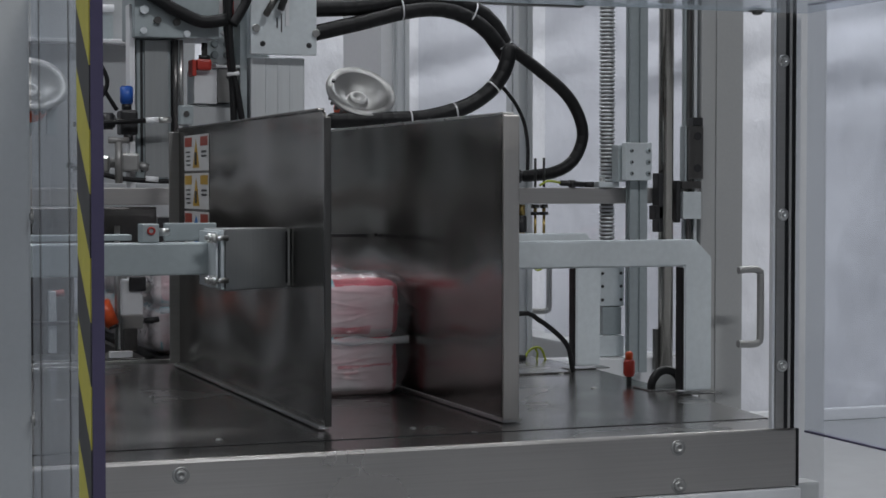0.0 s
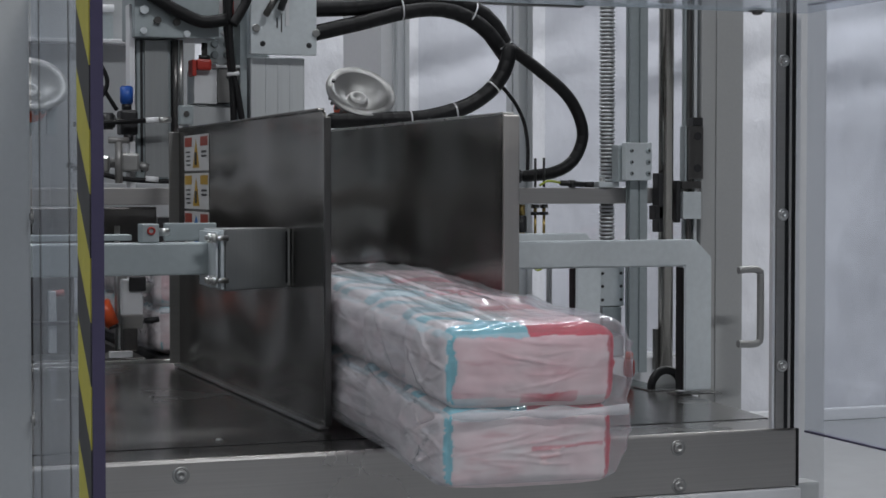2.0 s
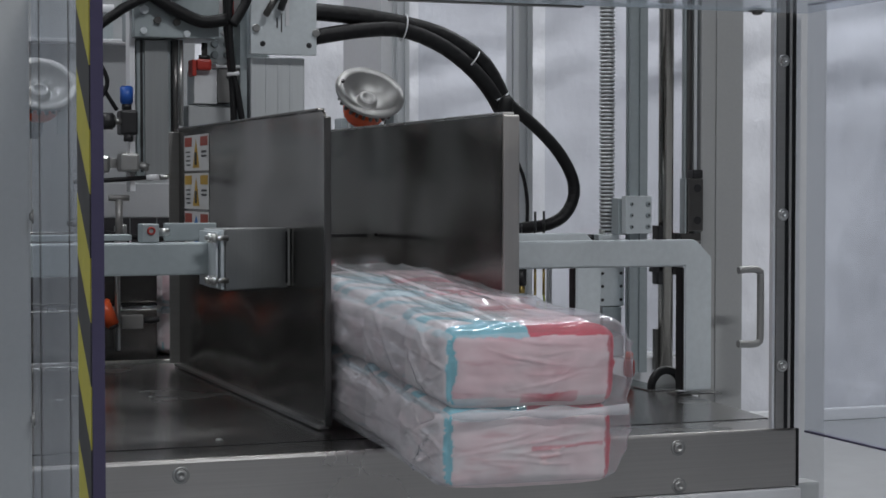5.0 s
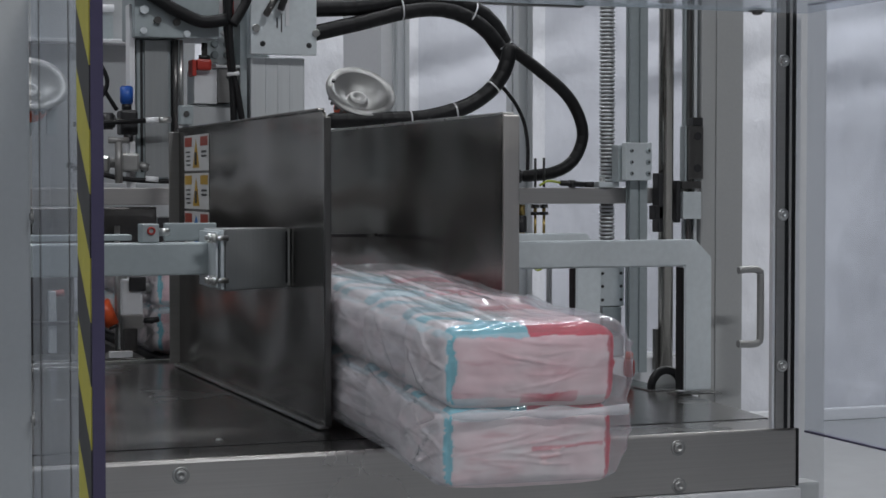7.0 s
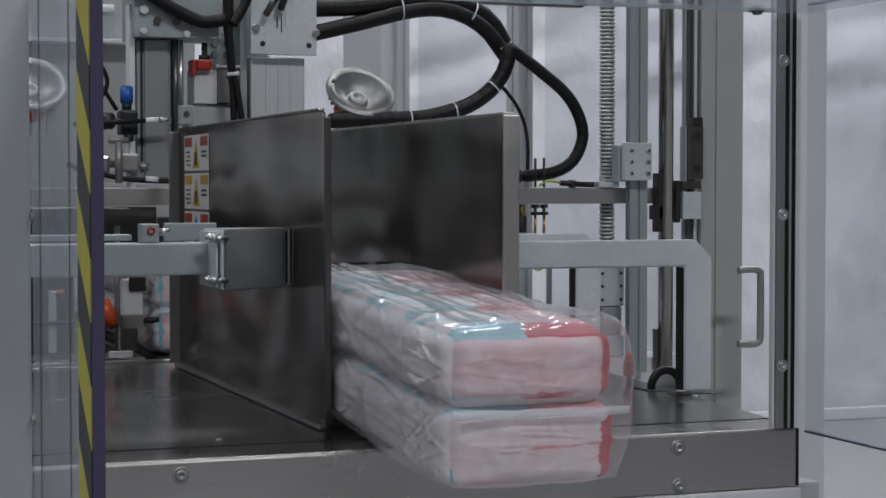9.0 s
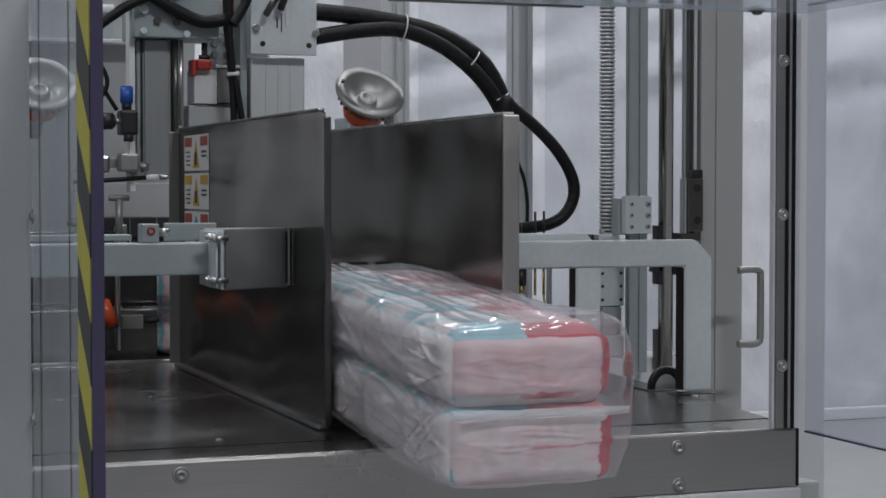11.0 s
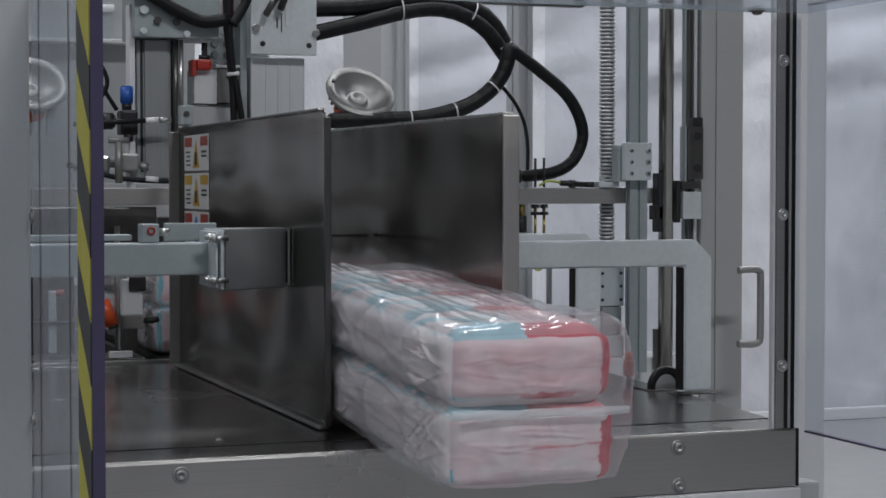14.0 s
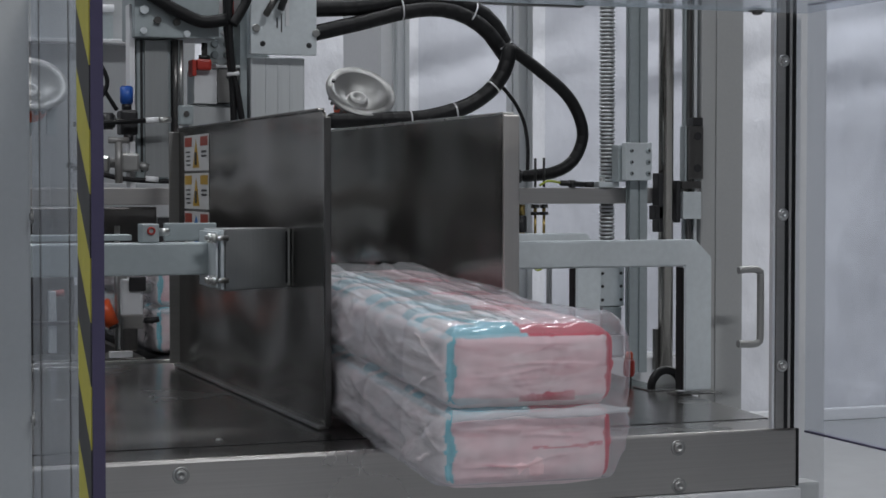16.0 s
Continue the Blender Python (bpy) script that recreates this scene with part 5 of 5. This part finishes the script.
    for line, sgn in ((ring_list[0], -1), (ring_list[-1], 1)):
        prev = line
        for k in range(1, 13):
            f = 1 - k / 13.0
            ring2 = []
            for v in line:
                x, z = v.co.x * f, (v.co.z - h / 2) * f + h / 2
                # small radiating tucks, drawn towards the weld across the middle
                tuck = 0.0016 * noise.noise(Vector((math.atan2(z - h / 2, x) * 5.0, f * 1.5, sgn)) + off)
                y = v.co.y + sgn * 0.005 * (1 - f ** 2) + tuck + 0.0012 * noise.noise(Vector((x * 40, sgn, z * 90)) + off)
                ring2.append(t.verts.new((x, y, z)))
            for i in range(na):
                t.faces.new((prev[i], prev[(i + 1) % na], ring2[(i + 1) % na], ring2[i])).smooth = True
            prev = ring2
        t.faces.new(prev)
    bmesh.ops.recalc_face_normals(t, faces=t.faces[:])
    return t


def bundle(seed, ends):
    b = thing("wrapped_bundle", (0, 0, 0), "clear-wrapped bundle of pink soft packs with blue and red print", "bundle", "wrapped bundles")
    d = (LENGTH - 0.022) / 4
    for row in range(4):
        for layer in range(2):
            wide, low = (WIDE - 0.002, 0.0) if layer else (WIDE - (0.001 if row == 0 else 0.005), 0.0014)
            t = pack_mesh(seed * 31 + row * 2 + layer, wide, d - 0.0020, LAYER - 0.0004 + low, ends, layer == 1, row)
            t.transform(Matrix.Translation((0.0015 * math.sin(seed + 5 * row + 3 * layer) - (0.002 if low else 0.0), 0.006 + row * d, 0.0022 - low + layer * (LAYER + 0.0005))) @ Matrix.Rotation(0.012 * math.sin(seed * 3 + row + 2 * layer), 4, "Z"))
            part("pack", t, PACK, b)
    f = part("wrap_film", film_mesh(seed, WIDE + 0.016, LENGTH, 2 * LAYER + 0.013), FILM, b, "clear wrinkled plastic film")
    # milky weld ribbon across the end, slightly wavy
    t = bmesh.new()
    strip = []
    for k in range(41):
        x = -WIDE / 2 + (WIDE + 0.010) * k / 40
        y = -0.0058 + 0.0012 * noise.noise(Vector((x * 40, seed, 0)))
        z = LAYER - 0.001 + 0.0020 * noise.noise(Vector((x * 25, seed, 4)))
        hh = 0.0042 + 0.0034 * noise.noise(Vector((x * 30, seed, 9)))
        strip.append([t.verts.new((x, y, z - hh)), t.verts.new((x, y - 0.0006, z + hh)), t.verts.new((x, y + 0.0008, z + hh)), t.verts.new((x, y + 0.0012, z - hh))])
    for p, q in zip(strip, strip[1:]):
        for i in range(4):
            t.faces.new((p[i], p[(i + 1) % 4], q[(i + 1) % 4], q[i])).smooth = True
    part("weld_seam", t, WELD, f)
    return b


BUNDLES = [bundle(3, 0), bundle(8, 1), bundle(15, 2)]
BUNDLES.append(copy_thing(BUNDLES[0], Matrix.Identity(4)))


# ---- what moves ----
def motions():
    # how far the gantry is down, by the clock of its two strokes
    down = [(2.35, 0.0), (2.5, 0.045), (2.65, 0.16), (2.8, 0.34), (3.0, 0.575), (3.15, 0.78), (3.3, 0.95), (3.45, 1.0)]
    up = [(5.0, 1.0), (5.15, 0.955), (5.3, 0.82), (5.5, 0.53), (5.65, 0.31), (5.8, 0.15), (6.0, 0.037), (6.2, 0.0)]
    cycle = [(0.0, 0.0)] + down + up + [(t + 7.0, f) for t, f in down + up] + [(16.0, 0.0)]
    base = GANTRY.location.copy()
    walk(GANTRY, [(t, pose(base.x, base.y, base.z + DROP * f)) for t, f in cycle])
    low = COUNTER.location.copy()
    walk(COUNTER, [(t, pose(low.x, low.y, low.z + 0.082 * f)) for t, f in cycle])
    for ob, a0, a1, b0, b1, dy in LINKS:
        walk(ob, [(t, link_pose(a0, a1, b0, b1, f, dy)) for t, f in cycle])
    for bowl in (BOWL, BOWL_REFLECTED):
        p = bowl.location.copy()
        rows = [(0.0, 0), (2.05, 0), (2.8, 1), (6.25, 1), (6.85, 0), (9.05, 0), (9.8, 1), (13.25, 1), (13.85, 0), (16.0, 0)]
        walk(bowl, [(t, pose(p.x + 0.0155 * f, p.y, p.z)) for t, f in rows])

    p = HOLD_DOWN.location.copy()
    rows = [(0.0, 0), (1.84, 0), (1.96, 1), (4.22, 1), (4.34, 0), (8.82, 0), (8.94, 1), (11.18, 1), (11.30, 0), (15.84, 0), (15.96, 1), (16.0, 1)]
    walk(HOLD_DOWN, [(t, pose(p.x, p.y, p.z - 0.038 * f)) for t, f in rows])

    # a bundle rides out along the channel, rests over the edge, tips and drops
    ride = [(0.33, 0.440, 0.0260, 0), (0.42, 0.432, 0.0260, 0), (0.5, 0.410, 0.0260, 0), (0.6, 0.372, 0.0260, 0), (0.7, 0.325, 0.0260, 0), (0.8, 0.275, 0.0260, 0), (0.9, 0.225, 0.0270, 0), (1.0, 0.177, 0.0280, 0),
            (1.1, 0.132, 0.0270, 0), (1.2, 0.086, 0.0252, 0), (1.3, 0.043, 0.0218, 0), (1.4, -0.012, 0.0193, 0.2), (1.5, -0.066, 0.0160, 0.6), (1.6, -0.120, 0.0127, 1.2),
            (1.7, -0.166, 0.0110, 1.8), (1.8, -0.199, 0.0077, 2.4), (1.9, -0.211, 0.0060, 2.7), (2.0, -0.212, 0.0060, 2.7)]
    # seconds, place of the front foot, pitch and turn while it tips over
    tip = [(7.56, 0.006, -0.212, 0.8905, 2.7, -2.16), (7.63, 0.006, -0.220, 0.886, 4.5, -2.0), (7.7, 0.000, -0.250, 0.860, 6.5, -1.5), (7.75, -0.022, -0.320, 0.810, 14.0, -3.0),
           (7.8, -0.045, -0.394, 0.748, 23.5, -4.5), (7.85, -0.043, -0.365, 0.680, 34.0, -5.0), (7.9, -0.038, -0.310, 0.598, 47.6, -5.5), (7.94, -0.05, -0.34, 0.49, 64.0, -5.5),
           (7.97, -0.066, -0.38, 0.38, 76.0, -5.5), (8.0, -0.075, -0.42, 0.16, 79.0, -5.5)]

    def ridden(y, x, p):
        # the foot sinks with the pitch about the table's edge, the tail stays between the plates
        a = max(0.0, -y)
        return pose(x, y, 0.9005 - a * math.sin(radians(p)), p, 0, -0.8 * p)

    def rows_for(shift, wait, rest_y):
        rows = []
        come = [(-1.9, 1.07), (-1.75, 1.05), (-1.5, 0.88), (-1.25, 0.63), (-1.05, 0.47), (-0.85, 0.442)]
        if shift > 0:
            rows.append((0.0, pose(0.010 if wait < 1.5 else 0.030, wait, 0.9005)))
            if wait > 1.5:
                rows += [(5.3, pose(0.030, wait, 0.9005)), (5.8, pose(0.020, 1.60, 0.9005)), (6.25, pose(0.010, 1.07, 0.9005))]
            rows += [(shift + t, pose(0.012 if y > 1.06 else 0.026, y, 0.9005)) for t, y in come]
        else:
            rows.append((0.0, pose(0.026, 0.440, 0.9005)))
        for t, y, x, p in ride:
            t += shift
            if t <= 16.0:
                rows.append((t, ridden(y, x, p)))
        if shift + 7.55 <= 16.0:
            late = 0.03 if shift else 0.0
            rows += [(shift + late + t, pose(x, y, z, p, 0, r)) for t, x, y, z, p, r in tip]
            rows += [(shift + 8.08, pose(-0.08, -0.45, 0.05, 72, 0, -5)), (shift + 8.25, pose(-0.08, rest_y, 0.03, 30)),
                     (shift + 8.45, pose(-0.08, rest_y, 0.004, 0)), (16.0, pose(-0.08, rest_y, 0.004, 0))]
        elif rows[-1][0] < 16.0:
            rows.append((16.0, rows[-1][1]))
        return rows

    walk(BUNDLES[0], rows_for(0, 0, -1.25))
    walk(BUNDLES[1], rows_for(7.0, 1.07, -0.50))
    walk(BUNDLES[2], rows_for(14.0, 1.75, 0))
    walk(BUNDLES[3], [(0.0, pose(0.030, 2.45, 0.9005)), (5.3, pose(0.030, 2.45, 0.9005)), (6.25, pose(0.030, 1.75, 0.9005)), (12.3, pose(0.030, 1.75, 0.9005)), (12.8, pose(0.020, 1.5, 0.9005)), (13.25, pose(0.010, 1.07, 0.9005)), (16.0, pose(0.010, 1.07, 0.9005))])


motions()
